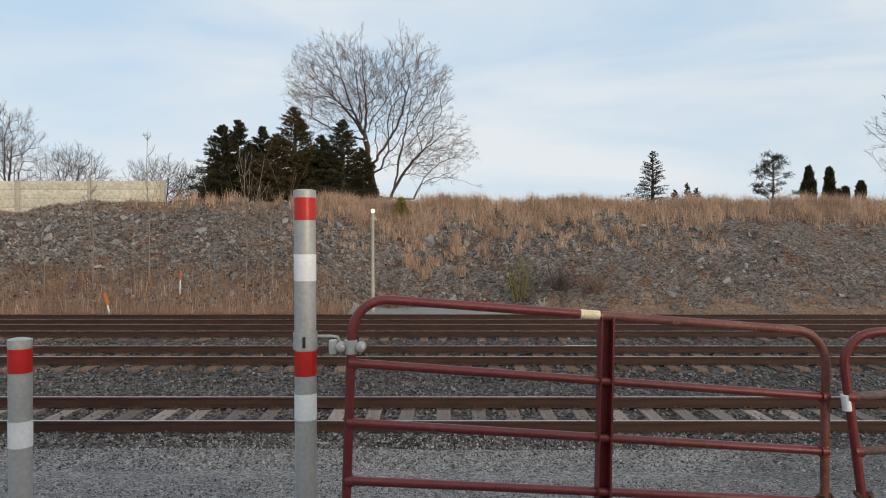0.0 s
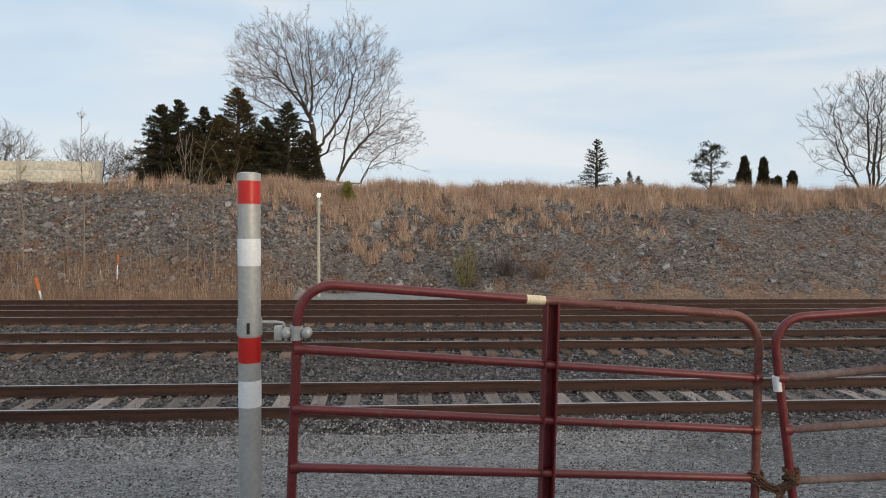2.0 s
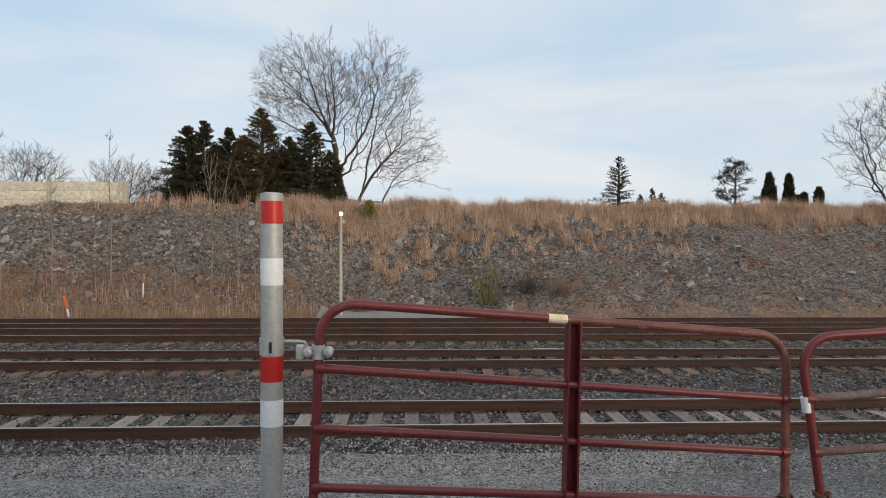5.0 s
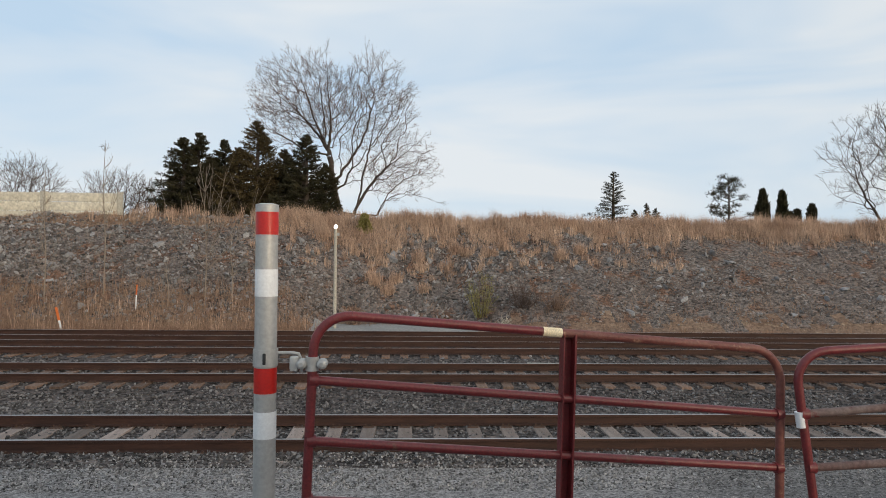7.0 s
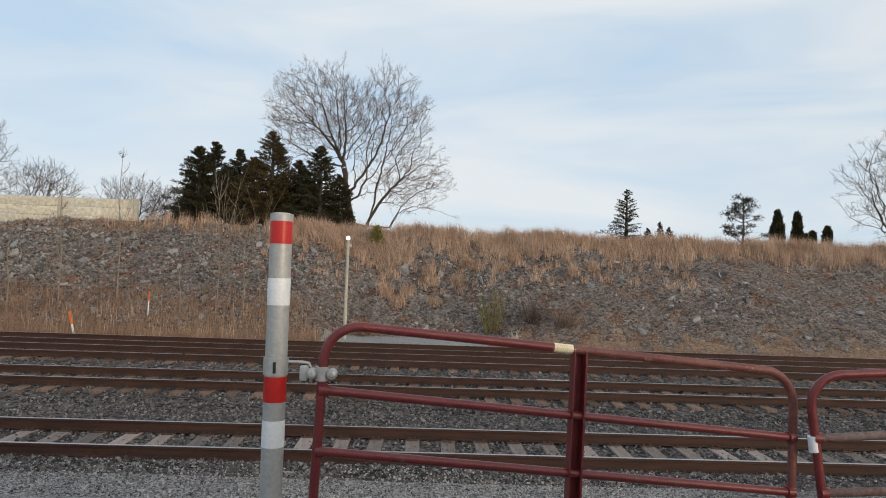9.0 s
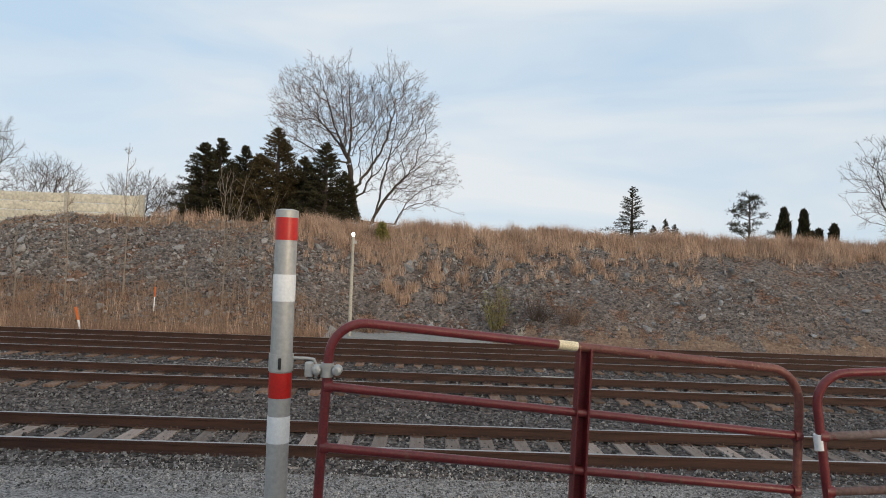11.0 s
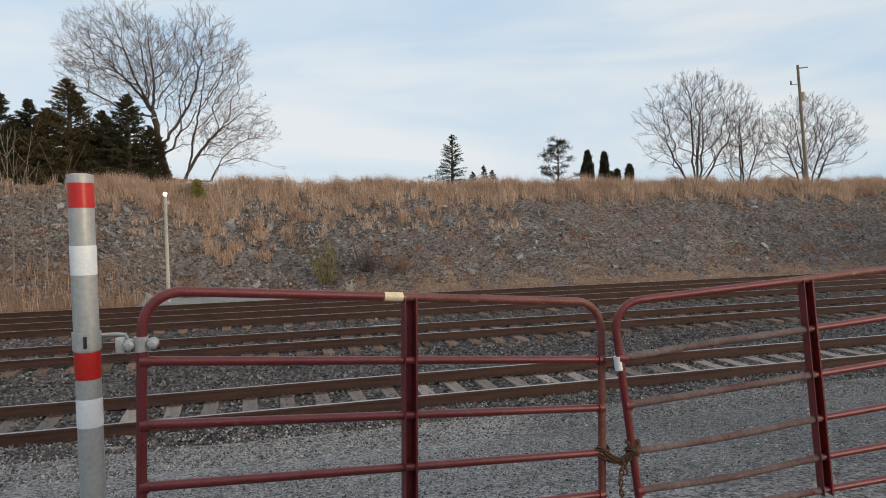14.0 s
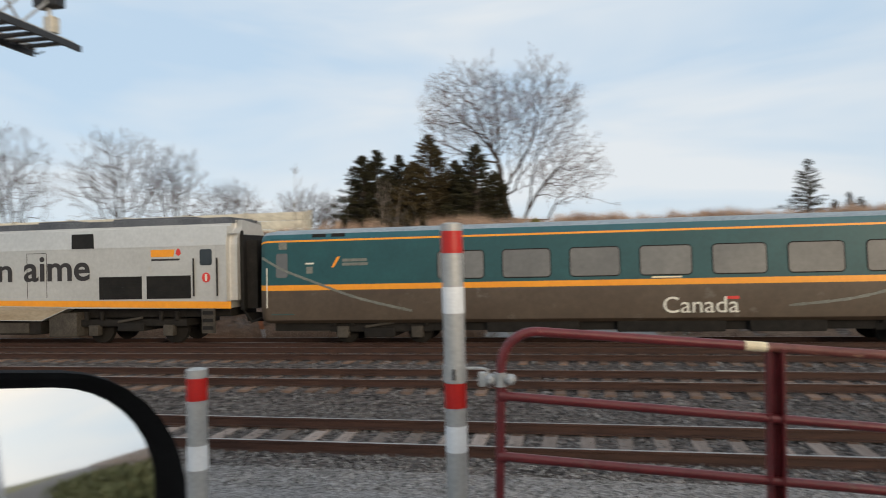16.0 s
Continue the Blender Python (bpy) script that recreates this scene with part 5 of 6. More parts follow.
M_TEAL = mat("teal_train_paint", (0.009, 0.060, 0.067), (0.013, 0.077, 0.083), 0.9, 0.55, coat=0.05, fine=0.08)
M_TEALDARK = mat("dark_teal_roof_band", (0.014, 0.085, 0.110), (0.020, 0.105, 0.130), 0.9, 0.4, fine=0.08)
M_TAUPE = mat("taupe_train_paint", (0.064, 0.044, 0.029), (0.090, 0.066, 0.045), 0.7, 0.55, fine=0.12, spots=((0.115, 0.098, 0.077), 1.5, 0.62))
M_BELT = mat("orange_belt_line", (0.78, 0.285, 0.012), (0.84, 0.33, 0.018), 1.0, 0.4, fine=0.05)
M_PALE = mat("pale_grey_swoosh", (0.13, 0.138, 0.120), (0.175, 0.182, 0.158), 2, 0.5)
M_COACHROOF = mat("dusty_blue_grey_roof", (0.20, 0.25, 0.28), (0.28, 0.32, 0.35), 1.0, 0.55)
# grey base and part metal stand in for sky reflected in the panes
M_PANE = mat("dusty_sheen_coach_glass", (0.115, 0.112, 0.106), (0.16, 0.155, 0.143), 0.6, 0.10, 0.35, fine=0.08)
M_CABGLASS = mat("cab_glass", (0.02, 0.025, 0.028), (0.03, 0.036, 0.04), 1, 0.06, fine=0.05)
M_VENT = mat("black_louvre_metal", (0.008, 0.008, 0.008), (0.015, 0.014, 0.013), 3, 0.75)
M_LETTER = mat("dark_grey_lettering", (0.022, 0.018, 0.017), (0.032, 0.027, 0.025), 3, 0.5, fine=0.05)
M_CREAM = mat("cream_lettering", (0.62, 0.60, 0.52), (0.70, 0.68, 0.60), 3, 0.5, fine=0.05)
M_RED = mat("red_sign_paint", (0.55, 0.03, 0.025), (0.62, 0.04, 0.03), 3, 0.5, fine=0.05)
M_HEADLIGHT = glow("headlight_glow", (1.0, 0.95, 0.84), 6.5)


def lettering(name, words, x0, x1, z0, h, y, m, parent, label, weight=0.0):
    """Words in the built-in font, cut to a width and the height of their tallest letter, facing -y."""
    c = bpy.data.curves.new(name, "FONT")
    c.body, c.extrude, c.offset = words, 0.02, weight
    tmp = new(name + "_curve", c)
    me = bpy.data.meshes.new_from_object(tmp.evaluated_get(bpy.context.evaluated_depsgraph_get()))
    bpy.data.objects.remove(tmp)
    v = np.array([p.co[:] for p in me.vertices])
    lo, hi = v.min(0), v.max(0)
    w = np.empty_like(v)
    w[:, 0] = x0 + (v[:, 0] - lo[0]) / (hi[0] - lo[0]) * (x1 - x0)
    w[:, 2] = z0 + v[:, 1] / hi[1] * h
    w[:, 1] = y - (v[:, 2] - lo[2]) * 0.1
    me.vertices.foreach_set("co", w.ravel())
    me.materials.clear()
    me.materials.append(m)
    ob = new(name, me)
    ob.parent = parent
    return tagged(ob, label)


CREASE, LEAN = 3.58, 0.20


def lean(bm):
    """The flanks lean inwards above the crease."""
    bmesh.ops.bisect_plane(bm, geom=list(bm.verts) + list(bm.edges) + list(bm.faces), plane_co=(0, 0, CREASE), plane_no=(0, 0, 1))
    for v in bm.verts:
        if abs(v.co.y) > 0.9:
            v.co.y -= math.copysign(max(0.0, v.co.z - CREASE) * LEAN, v.co.y)
    return bm


def plate(outline, y, t=0.012):
    """A flat plate on the near flank at y, with its outline in x and z."""
    return lean(prism(bmesh.new(), outline, y - t, y + 0.02))


def rect(x0, x1, z0, z1, r=0.0):
    return rounded(x0, x1, z0, z1, (r,) * 4, 4) if r else [(x0, z0), (x1, z0), (x1, z1), (x0, z1)]


def bogie(parent, xs, r, length, zf):
    c = sum(xs) / len(xs)
    b = part("bogie", boxed(c - length / 2, c + length / 2, -1.18, 1.18, zf - 0.13, zf + 0.13, bevel=0.04), M_UNDER, parent)
    for x in xs:
        bm = tubed([(x, -0.82, r), (x, -0.80, r), (x, -0.68, r), (x, -0.66, r)], [r - 0.03, r, r, r + 0.02], 28)
        tube(bm, [(x, 0.66, r), (x, 0.68, r), (x, 0.80, r), (x, 0.82, r)], [r + 0.02, r, r, r - 0.03], 28)
        tube(bm, [(x, -0.7, r), (x, 0.7, r)], 0.09, 10)
        part("wheelset", bm, M_UNDER, b)
        part("axle_box", boxed(x - 0.2, x + 0.2, -1.30, -1.02, r - 0.2, r + 0.2, bevel=0.04), M_TANK, b)
        for dx in (-0.32, 0.32):
            part("spring", tubed([(x + dx, -1.2, zf + 0.1), (x + dx, -1.2, zf + 0.42)], 0.09, 10), M_UNDER, b)
    part("damper", tubed([(c - 0.5, -1.27, zf + 0.05), (c + 0.5, -1.27, zf + 0.2)], 0.05, 8), M_TANK, b)
    part("bolster", boxed(c - 0.55, c + 0.55, -1.28, 1.28, zf - 0.3, zf + 0.02, bevel=0.05), M_UNDER, b)
    return b


def build_loco():
    lo = thing("locomotive", "yellow and silver diesel passenger locomotive with a sloping nose", "locomotive")
    W, YS = 1.5, -1.5
    # bodies, front yellow and rear silver, with rounded roof edges
    front = [(-0.42, 0.68), (0.72, 0.66), (0.74, 1.40), (5.35, 1.36), (6.6, 0.98), (10.0, 0.96), (10.0, 4.56), (1.08, 4.56), (-0.36, 3.0), (-0.45, 2.3)]
    rear = [(10.0, 0.96), (13.3, 0.90), (14.45, 1.36), (21.2, 1.30), (21.2, 4.56), (10.0, 4.56)]
    for pts, m, name in ((front, M_YELLOW, "front_body"), (rear, M_SILVER, "rear_body")):
        bm = prism(bmesh.new(), pts, -W, W)
        es = [e for e in bm.edges if all(v.co.z > 4.3 for v in e.verts) and abs(e.verts[0].co.y - e.verts[1].co.y) < 0.01]
        bmesh.ops.bevel(bm, geom=es, offset=0.30, segments=9, affect="EDGES")
        ends = [e for e in bm.edges if all(abs(v.co.x - 21.2) < 0.01 and abs(v.co.y) > 1.0 for v in e.verts) and e.calc_length() > 0.05]
        if ends:
            bmesh.ops.bevel(bm, geom=ends, offset=0.28, segments=9, affect="EDGES")
        lean(bm)
        bm.normal_update()
        for f in bm.faces:
            c = f.calc_center_median()
            f.material_index = 1 if c.z > 4.40 and 1.0 < c.x < 21.0 else 0
        part(name, bm, [m, M_ROOFGREY], lo, smooth=False)
    bm = bmesh.new()
    box(bm, 1.2, 20.8, -0.95, 0.95, 4.50, 4.61, bevel=0.05)
    rf = part("roof", bm, M_ROOFGREY, lo, "sooty grey roof")
    part("horn_dome", boxed(3.0, 3.9, -0.35, 0.35, 4.58, 4.78, bevel=0.08), M_VENT, rf)
    for x0, x1 in ((5.0, 5.6), (6.2, 8.9), (12.6, 14.2), (15.9, 19.2)):
        part("roof_hatch", boxed(x0, x1, -0.8, 0.8, 4.56, 4.69, bevel=0.05), M_ROOFGREY, rf)
    # wedge of the nose
    bm = bmesh.new()
    prof = [(0.68, -0.42, -0.80), (1.35, -0.44, -0.95), (2.3, -0.44, -0.92), (3.0, -0.35, -0.62), (4.36, 0.90, 0.58), (4.54, 1.12, 1.0)]
    wz = lambda z: W - max(0.0, z - CREASE) * LEAN
    rows = [[bm.verts.new(p) for p in ((xs, -wz(z), z), (xf, -0.95, z), (xf, 0.95, z), (xs, wz(z), z))] for z, xs, xf in prof]
    for a, b in zip(rows, rows[1:]):
        for i in range(3):
            bm.faces.new((a[i], a[i + 1], b[i + 1], b[i]))
    bm.faces.new(rows[0])
    bm.faces.new(rows[-1])
    nose = part("nose", bm, M_NOSE, lo, "grey sloping nose")
    for y0, y1 in ((-0.92, -0.06), (0.06, 0.92)):
        bm = bmesh.new()
        q = [(-0.274, 3.39), (0.41, 4.17)]
        vs = [bm.verts.new(p) for p in ((q[0][0] - 0.03, y0, q[0][1]), (q[0][0] - 0.03, y1, q[0][1]), (q[1][0] - 0.03, y1, q[1][1]), (q[1][0] - 0.03, y0, q[1][1]))]
        f = bm.faces.new(vs)
        ex = bmesh.ops.extrude_face_region(bm, geom=[f])
        bmesh.ops.translate(bm, verts=[v for v in ex["geom"] if isinstance(v, bmesh.types.BMVert)], vec=(0.05, 0, 0))
        part("windshield", bm, M_CABGLASS, nose)
    for y, z, x, r in ((-0.80, 2.30, -0.93, 0.12), (0.80, 2.30, -0.93, 0.12), (0.0, 2.74, -0.77, 0.13), (0.0, 3.06, -0.60, 0.06)):
        part("headlight", tubed([(x + 0.06, y, z), (x - 0.02, y, z)], [r, r], 16), M_HEADLIGHT, nose, "lit headlight")
    part("pilot", boxed(-1.02, -0.35, -1.28, 1.28, 0.22, 1.42, bevel=0.08), M_UNDER, lo)
    part("coupler", boxed(-1.35, -0.9, -0.16, 0.16, 0.72, 1.05, bevel=0.04), M_UNDER, lo)
    part("coupler", boxed(21.0, 21.70, -0.16, 0.16, 0.72, 1.05, bevel=0.04), M_UNDER, lo)
    # flank: stripes, sill band, openings
    part("sill_band", plate([(0.05, 1.42), (5.3, 1.39), (5.9, 1.72), (0.7, 1.80)], YS, 0.006), M_DIRT, lo, "dusty brown sill band")
    part("skirt_panel", plate([(5.55, 1.36), (6.62, 1.0), (9.98, 0.98), (9.98, 1.42), (7.2, 1.50), (5.9, 1.60)], YS, 0.010), M_DIRT, lo, "dusty brown skirt")
    for pts in ([(3.84, 4.13), (4.10, 4.13), (4.10, 3.66), (4.40, 3.66), (3.62, 1.85), (3.14, 1.85), (3.70, 3.4)], [(6.10, 3.67), (6.86, 3.67), (5.82, 1.72), (5.06, 1.72)],
                [(8.10, 3.39), (8.58, 3.39), (8.36, 1.0), (6.9, 1.0), (7.35, 1.75)], [(1.62, 3.74), (2.20, 3.74), (1.46, 2.5), (1.36, 2.5)],
                [(4.72, 4.13), (5.06, 4.13), (5.06, 3.66), (4.72, 3.66)], [(5.70, 4.13), (6.05, 4.13), (6.05, 3.66), (5.70, 3.66)]):
        part("stripe", plate(pts, YS, 0.008), M_SILVER, lo, "slanting silver-white stripe")
    for x0, x1, z0, z1 in ((4.10, 4.72, 3.66, 4.13), (5.06, 5.70, 3.65, 4.13), (6.12, 7.54, 3.64, 4.13), (7.76, 8.76, 3.64, 4.13), (1.44, 2.08, 1.86, 2.44)):
        v = part("louvre", plate(rect(x0, x1, z0, z1), YS, 0.014), M_VENT, lo)
        k = int((z1 - z0) / 0.11)
        for i in range(k):
            zz = z0 + (i + 0.5) * (z1 - z0) / k
            part("slat", lean(boxed(x0 + 0.02, x1 - 0.02, YS - 0.022, YS - 0.012, zz - 0.015, zz + 0.015)), M_UNDER, v)
    for x0, x1 in ((15.8, 17.56), (17.76, 19.53)):
        v = part("radiator_grille", plate(rect(x0, x1, 1.68, 2.51), YS, 0.014), M_VENT, lo, "black louvred grille")
        for i in range(7):
            zz = 1.74 + i * 0.12
            part("slat", boxed(x0 + 0.03, x1 - 0.03, YS - 0.024, YS - 0.012, zz - 0.018, zz + 0.018), M_UNDER, v)
    part("engine_window", plate([(14.58, 4.13), (15.50, 4.13), (15.60, 3.58), (14.66, 3.58)], YS, 0.014), M_VENT, lo)
    w = part("cab_window", plate(rect(1.04, 2.20, 3.68, 4.13, 0.05), YS, 0.016), M_CABGLASS, lo)
    part("window_bar", lean(boxed(1.60, 1.67, YS - 0.024, YS - 0.010, 3.68, 4.13)), M_VENT, w)
    part("window_frame", plate(rect(0.98, 2.26, 4.13, 4.19), YS, 0.018), M_SILVER, w)
    part("window_frame", plate(rect(0.98, 2.26, 3.60, 3.67), YS, 0.018), M_SILVER, w)
    d = part("cab_door", plate(rect(2.46, 3.08, 1.86, 3.92, 0.04), YS, 0.010), M_DIRT, lo, "recessed orange cab door")
    part("door_panel", plate(rect(2.54, 3.0, 2.5, 3.84, 0.04), YS, 0.014), M_YELLOW, d)
    part("door_step", plate(rect(2.5, 3.04, 1.9, 2.3), YS, 0.016), M_VENT, d)
    for x in (2.38, 3.18):
        part("handrail", tubed([(x, YS - 0.05, 1.9), (x, YS - 0.05, 3.58), (x, YS + 0.02, 3.92)], 0.034, 8), M_DIRT, d)
    for z in (2.55, 2.95, 3.4):
        part("door_hinge", boxed(3.00, 3.12, YS - 0.03, YS - 0.008, z - 0.05, z + 0.05, bevel=0.008), M_VENT, d)
    part("door_handle", boxed(2.62, 2.70, YS - 0.03, YS - 0.012, 2.72, 2.86, bevel=0.008), M_VENT, d)
    for x0, z1 in ((2.55, 1.4), (19.92, 1.32)):
        ld = part("ladder", boxed(x0, x0 + 0.5, YS + 0.02, YS + 0.10, 0.42, z1), M_TANK, lo)
        for i in range(3):
            part("rung", boxed(x0 + 0.05, x0 + 0.45, YS - 0.01, YS + 0.02, 0.55 + i * 0.27, 0.68 + i * 0.27), M_VENT, ld)
    # rear flank
    part("belt_line", plate([(10.15, 1.72), (21.08, 1.55), (21.08, 1.30), (14.6, 1.42), (10.15, 1.52)], YS, 0.006), M_BELT, lo, "orange belt line")
    part("skirt_panel", plate([(10.02, 1.50), (14.5, 1.40), (13.28, 0.93), (10.02, 0.98)], YS, 0.004), M_SKIRT, lo, "dusty tan skirt below the belt line")
    for x0, x1, z0, z1 in ((12.7, 13.55, 1.76, 3.46),):
        for a in ((x0, x0 + 0.02, z0, z1), (x1, x1 + 0.02, z0, z1), (x0 + 0.02, x1, z1 - 0.02, z1)):
            part("panel_seam", plate(rect(*a), YS, 0.005), M_TANK, lo)
    part("drip_rail", boxed(10.0, 20.9, YS - 0.012, YS + 0.01, CREASE - 0.03, CREASE - 0.012), M_SILVER, lo)
    part("jumper_cable", tubed([(21.15, -0.7, 1.2), (21.5, -0.75, 0.75), (21.9, -0.7, 0.9)], 0.045, 8), M_VENT, lo)
    part("rear_lamp", tubed([(21.18, -0.85, 4.0), (21.24, -0.85, 4.0)], 0.10, 12), M_VENT, lo)
    part("end_bellows", boxed(21.18, 21.34, -1.0, 1.0, 1.2, 3.95, bevel=0.04), M_VENT, lo)
    part("hatch", plate(rect(10.04, 10.34, 1.74, 2.02), YS, 0.012), M_VENT, lo)
    rd = part("rear_door", plate(rect(19.78, 20.48, 1.72, 3.55, 0.05), YS, 0.008), M_SILVER, lo)
    part("door_window", plate(rect(19.90, 20.38, 2.86, 3.44, 0.08), YS, 0.014), M_CABGLASS, rd)
    part("warning_sign", plate(rounded(19.98, 20.30, 2.24, 2.60, (0.16,) * 4, 6), YS, 0.014), M_RED, rd, "red round sign")
    part("sign_bar", plate(rect(20.10, 20.18, 2.30, 2.54), YS, 0.018), M_CREAM, rd)
    for x in (19.66, 20.58):
        part("handrail", tubed([(x, YS - 0.04, 1.76), (x, YS - 0.04, 3.12)], 0.03, 8), M_UNDER, rd)
    lg = part("emblem", plate([(17.94, 3.20), (18.86, 3.20), (18.90, 3.46), (17.94, 3.46)], YS, 0.008), M_BELT, lo, "yellow emblem shape")
    part("emblem_leaf", plate([(18.94, 3.30), (19.05, 3.22), (19.16, 3.30), (19.12, 3.44), (19.05, 3.50), (18.98, 3.44)], YS, 0.008), M_RED, lg)
    part("emblem_bar", plate(rect(17.96, 19.1, 3.06, 3.13), YS, 0.008), M_LETTER, lg)
    for word, x0, x1, hh in (("la", 4.40, 5.36, 0.97), ("voie", 5.80, 8.26, 0.90), ("qu'on", 8.72, 12.06, 0.92), ("aime", 12.58, 15.42, 0.90)):
        lettering("slogan_word", word, x0, x1, 2.42, hh, YS - 0.016, M_LETTER, lo, "dark grey slogan lettering", 0.018)
    # below
    bogie(lo, (1.75, 4.55), 0.51, 4.3, 0.78)
    bogie(lo, (15.35, 18.45), 0.51, 4.5, 0.78)
    part("fuel_tank", boxed(6.9, 13.1, -1.3, 1.3, 0.36, 0.98, bevel=0.1), M_UNDER, lo)
    part("battery_box", boxed(13.55, 14.75, -1.42, 1.42, 0.28, 1.20, bevel=0.05), M_TANK, lo, "dusty equipment box")
    part("tank_panel", boxed(10.3, 12.6, -1.34, -1.2, 0.42, 0.82, bevel=0.03), M_TANK, lo)
    part("underframe", boxed(0.6, 20.8, -1.0, 1.0, 0.98, 1.34), M_UNDER, lo)
    part("gangway", boxed(21.18, 21.75, -0.75, 0.75, 1.25, 3.75, bevel=0.05), M_UNDER, lo)
    return lo


COACH = [(-1.30, 0.74), (-1.47, 0.86), (-1.53, 1.30), (-1.53, 1.90), (-1.52, 2.09), (-1.44, 3.59), (-1.43, 3.655), (-1.36, 3.86), (-1.15, 3.97), (-0.5, 4.05)]


def coach_y(z):
    return float(np.interp(z, [p[1] for p in COACH], [p[0] for p in COACH]))


def skin(pts, off=0.008):
    """A plate that lies on the coach's curved flank: outline in x and z."""
    bm = bmesh.new()
    a = [bm.verts.new((x, coach_y(z) - off, z)) for x, z in pts]
    b = [bm.verts.new((x, coach_y(z) + 0.03, z)) for x, z in pts]
    n = len(a)
    bm.faces.new(a)
    bm.faces.new(b[::-1])
    for i in range(n):
        bm.faces.new((a[i], b[i], b[(i + 1) % n], a[(i + 1) % n]))
    return bm


def build_coach():
    co = thing("passenger_coach", "teal and taupe passenger coach with an orange belt line", "coach")
    L = 25.9
    half = COACH
    full = half + [(-y, z) for y, z in half[::-1]]
    n = len(full)
    bm = bmesh.new()
    xs = [0.0, 0.12, 0.3, L - 0.3, L - 0.12, L]
    sc = [0.90, 0.97, 1.0, 1.0, 0.97, 0.90]
    rows = [[bm.verts.new((x, y * s, 2.3 + (z - 2.3) * (0.5 + 0.5 * s))) for y, z in full] for x, s in zip(xs, sc)]
    for a, b in zip(rows, rows[1:]):
        for i in range(n):
            f = bm.faces.new((a[i], a[(i + 1) % n], b[(i + 1) % n], b[i]))
            k = min(i, n - 2 - i) if i < n - 1 else -1
            f.material_index = {-1: 0, 0: 0, 1: 0, 2: 0, 3: 1, 4: 2, 5: 1, 6: 3, 7: 4, 8: 4, 9: 4}[k]
    bm.faces.new(rows[0]).material_index = 5
    bm.faces.new(rows[-1]).material_index = 5
    part("body", bm, [M_TAUPE, M_BELT, M_TEAL, M_TEALDARK, M_COACHROOF, M_UNDER], co)
    for i in range(8):
        x = 6.42 + i * 2.18
        w = part("window", skin(rounded(x - 0.035, x + 1.575, 2.195, 3.155, (0.15,) * 4, 5), 0.006), M_VENT, co)
        part("pane", skin(rounded(x, x + 1.54, 2.23, 3.12, (0.12,) * 4, 5), 0.012), M_PANE, w, "dusty grey window pane")
    d = part("door", skin(rect(0.42, 1.26, 1.05, 3.72), 0.006), M_TEAL, co)
    part("door_lower", skin(rect(0.45, 1.23, 1.08, 1.88), 0.009), M_TAUPE, d)
    part("door_band", skin(rect(0.42, 1.26, 1.90, 2.09), 0.011), M_BELT, d)
    part("door_window", skin(rounded(0.62, 1.05, 2.35, 3.2, (0.08,) * 4, 4), 0.012), M_PANE, d)
    part("door_plate", skin(rect(0.72, 1.02, 3.34, 3.60), 0.012), M_PALE, d)
    part("handrail", tubed([(0.3, coach_y(1.6) - 0.05, 1.3), (0.3, coach_y(2.6) - 0.06, 2.7)], 0.02, 8), M_CREAM, co)
    for x0, z0, w in ((3.06, 2.92, 0.88), (3.06, 2.78, 0.92)):
        part("small_writing", skin(rect(x0, x0 + w, z0 - 0.05, z0 + 0.05), 0.010), M_PALE, co, "pale illegible writing bar")
    part("small_emblem", skin([(2.66, 2.68), (2.76, 2.68), (2.98, 3.05), (2.88, 3.05)], 0.010), M_BELT, co)
    part("pictogram", skin(rect(1.75, 1.98, 2.48, 2.72), 0.010), M_PALE, co)
    part("writing_bar", skin(rect(1.72, 2.02, 2.80, 2.86), 0.010), M_CREAM, co)
    for x in (1.95, 2.65):
        part("roof_vent", skin(rect(x, x + 0.5, 3.74, 3.86), 0.012), M_VENT, co)
    part("sill_tag", skin(rect(13.3, 14.2, 2.12, 2.17), 0.014), M_TAPE, co)
    # sweeping pale line across belt and skirt
    for pts in ([(0.10, 3.06), (0.9, 2.62), (2.05, 2.18), (3.6, 1.62), (5.5, 1.16)],):
        line = smooth_line(np.array(pts), 18)
        for a, b in zip(line, line[1:]):
            part("swoosh", skin([(a[0], a[1] - 0.05), (b[0], b[1] - 0.035), (b[0], b[1] + 0.035), (a[0], a[1] + 0.05)], 0.013), M_PALE, co)
    line = smooth_line(np.array([(17.3, 1.22), (19.0, 1.40), (20.4, 1.75), (21.2, 2.08)]), 10)
    for a, b in zip(line, line[1:]):
        part("swoosh", skin([(a[0], a[1] - 0.03), (b[0], b[1] - 0.05), (b[0], b[1] + 0.05), (a[0], a[1] + 0.03)], 0.013), M_PALE, co)
    lettering("wordmark", "Canada", 13.62, 15.85, 1.02, 0.50, coach_y(1.25) - 0.02, M_CREAM, co, "cream country name lettering")
    part("flag_mark", plate(rect(15.48, 15.86, 1.43, 1.52), coach_y(1.5), 0.01), M_RED, co, "small red flag mark")
    part("underframe", boxed(0.4, L - 0.4, -1.15, 1.15, 0.46, 0.78), M_UNDER, co)
    for x0, x1 in ((8.0, 11.0), (12.2, 15.5), (16.2, 18.4)):
        part("equipment_box", boxed(x0, x1, -1.32, 1.32, 0.40, 0.76, bevel=0.05), M_UNDER, co)
    bogie(co, (2.95, 5.6), 0.43, 3.7, 0.55)
    bogie(co, (20.3, 22.95), 0.43, 3.7, 0.55)
    part("gangway", boxed(-0.28, 0.02, -0.72, 0.72, 1.0, 3.5, bevel=0.05), M_UNDER, co)
    part("coupler", boxed(-0.34, 0.3, -0.15, 0.15, 0.68, 0.98, bevel=0.04), M_UNDER, co)
    return co


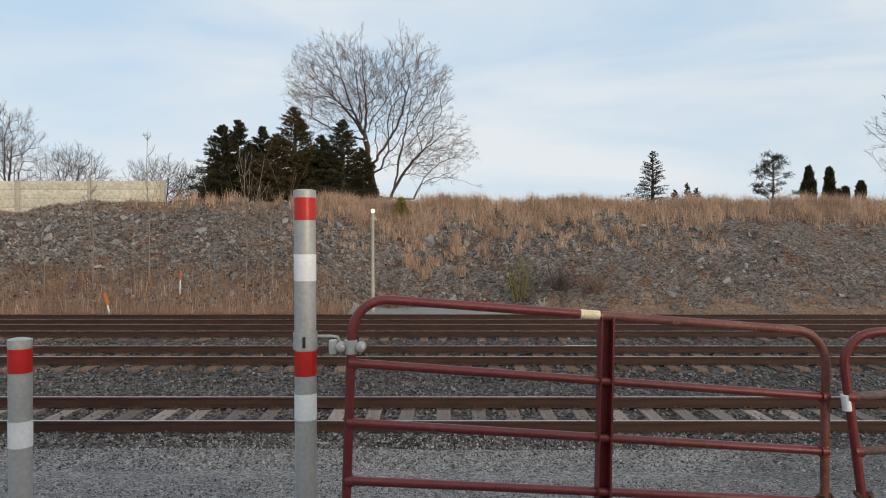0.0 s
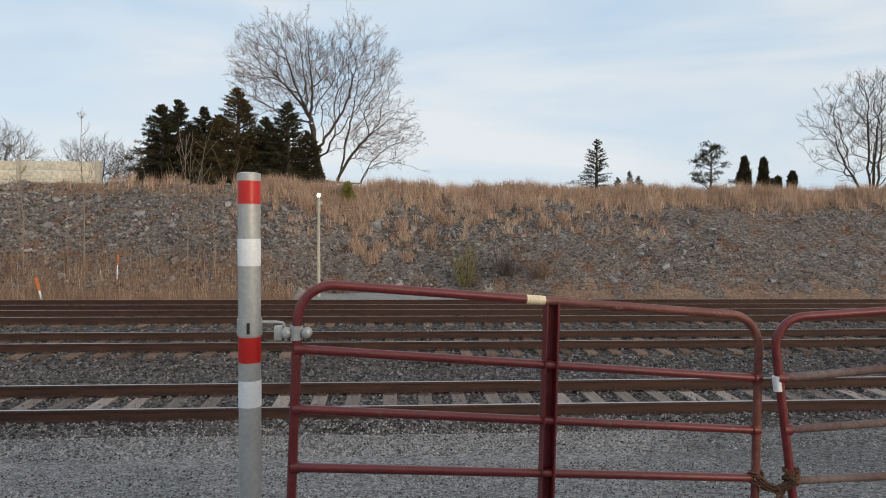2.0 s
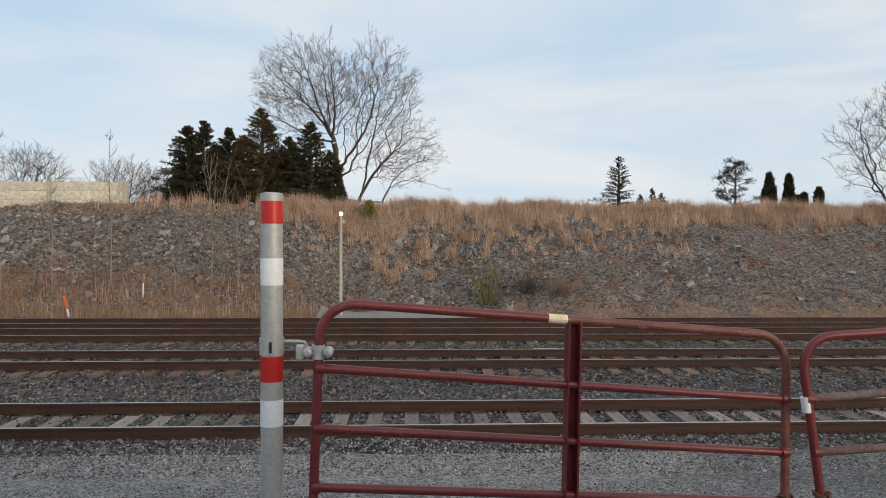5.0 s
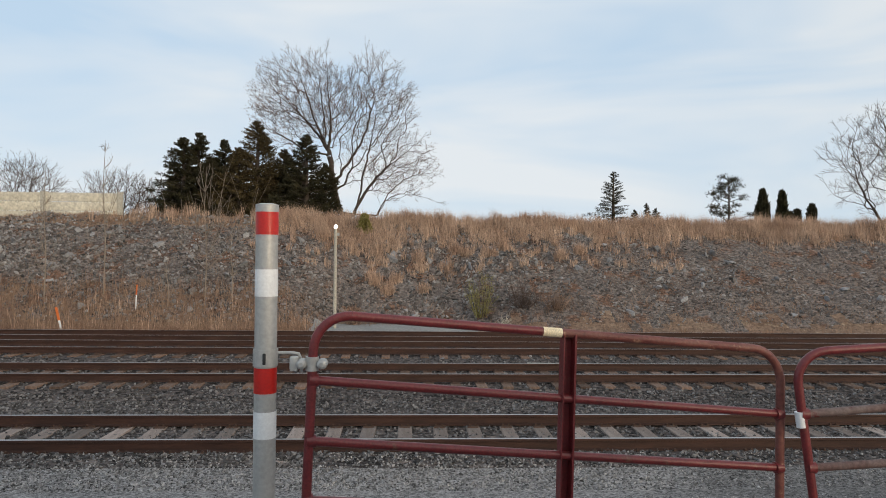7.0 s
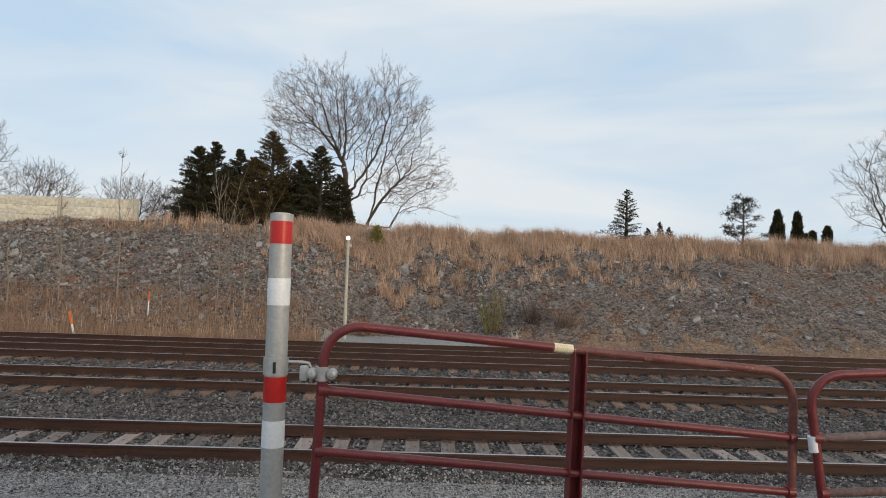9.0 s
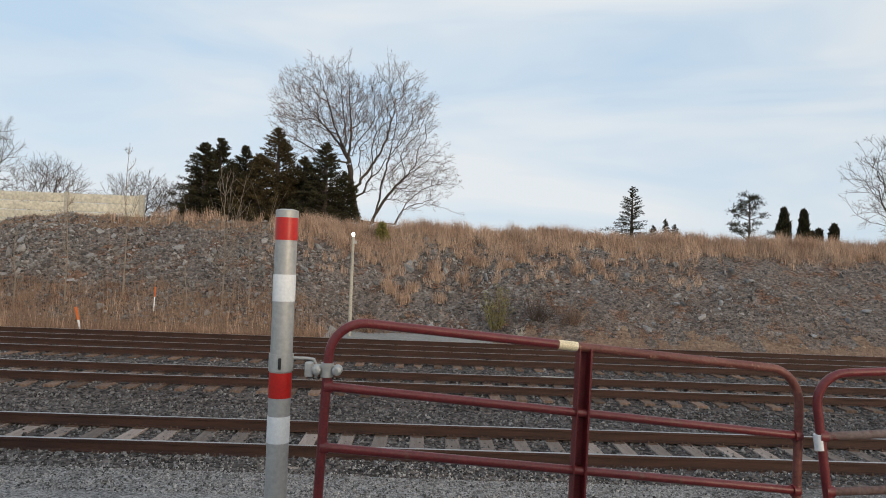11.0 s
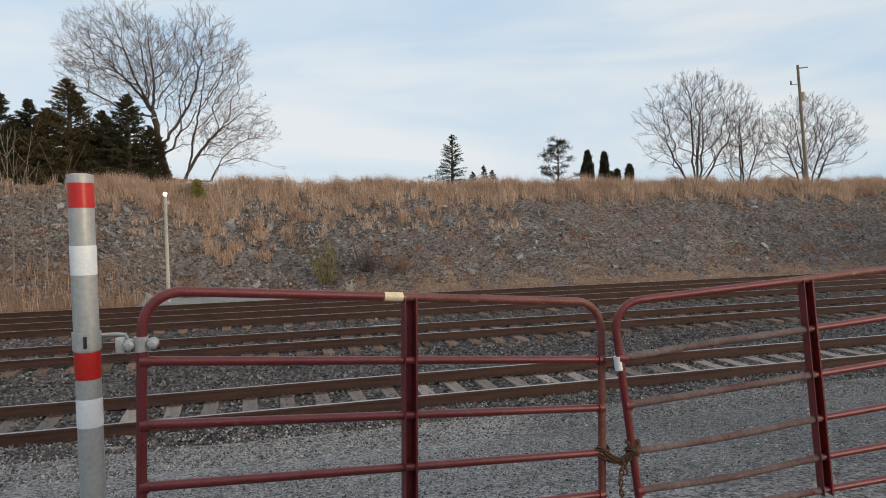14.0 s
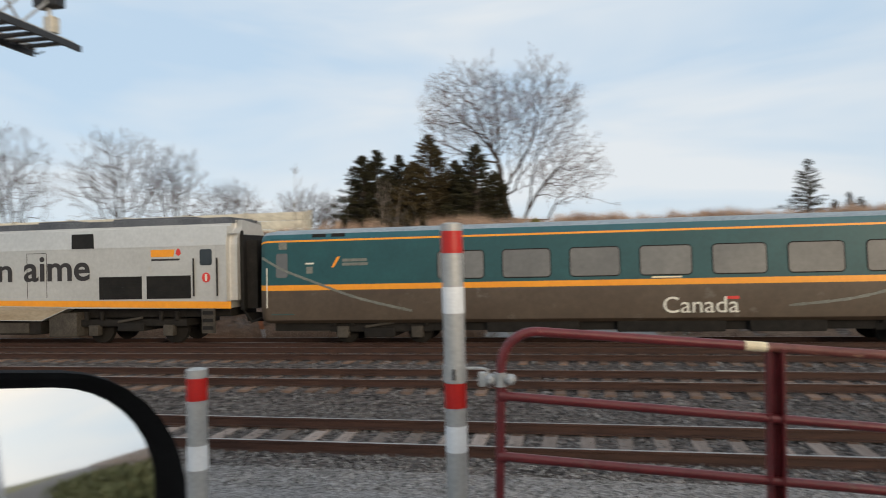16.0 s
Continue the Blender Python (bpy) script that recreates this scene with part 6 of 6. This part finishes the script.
loco, coach = build_loco(), build_coach()


def motions():
    """The train runs along the farthest track towards -x; tail is the x of the locomotive's rear end."""
    tail = ((14.0, 54.8), (14.5, 38.2), (15.0, 21.7), (15.5, 5.17), (15.8, -5.25), (16.0, -12.3))
    rows = [(0.0, 54.8 + 33.2 * 14.0)] + list(tail)
    walk(loco, [(t, pose(x - 21.0, 24.0, -0.1)) for t, x in rows])
    walk(coach, [(t, pose(x + 1.2, 24.0, -0.1)) for t, x in rows])


motions()
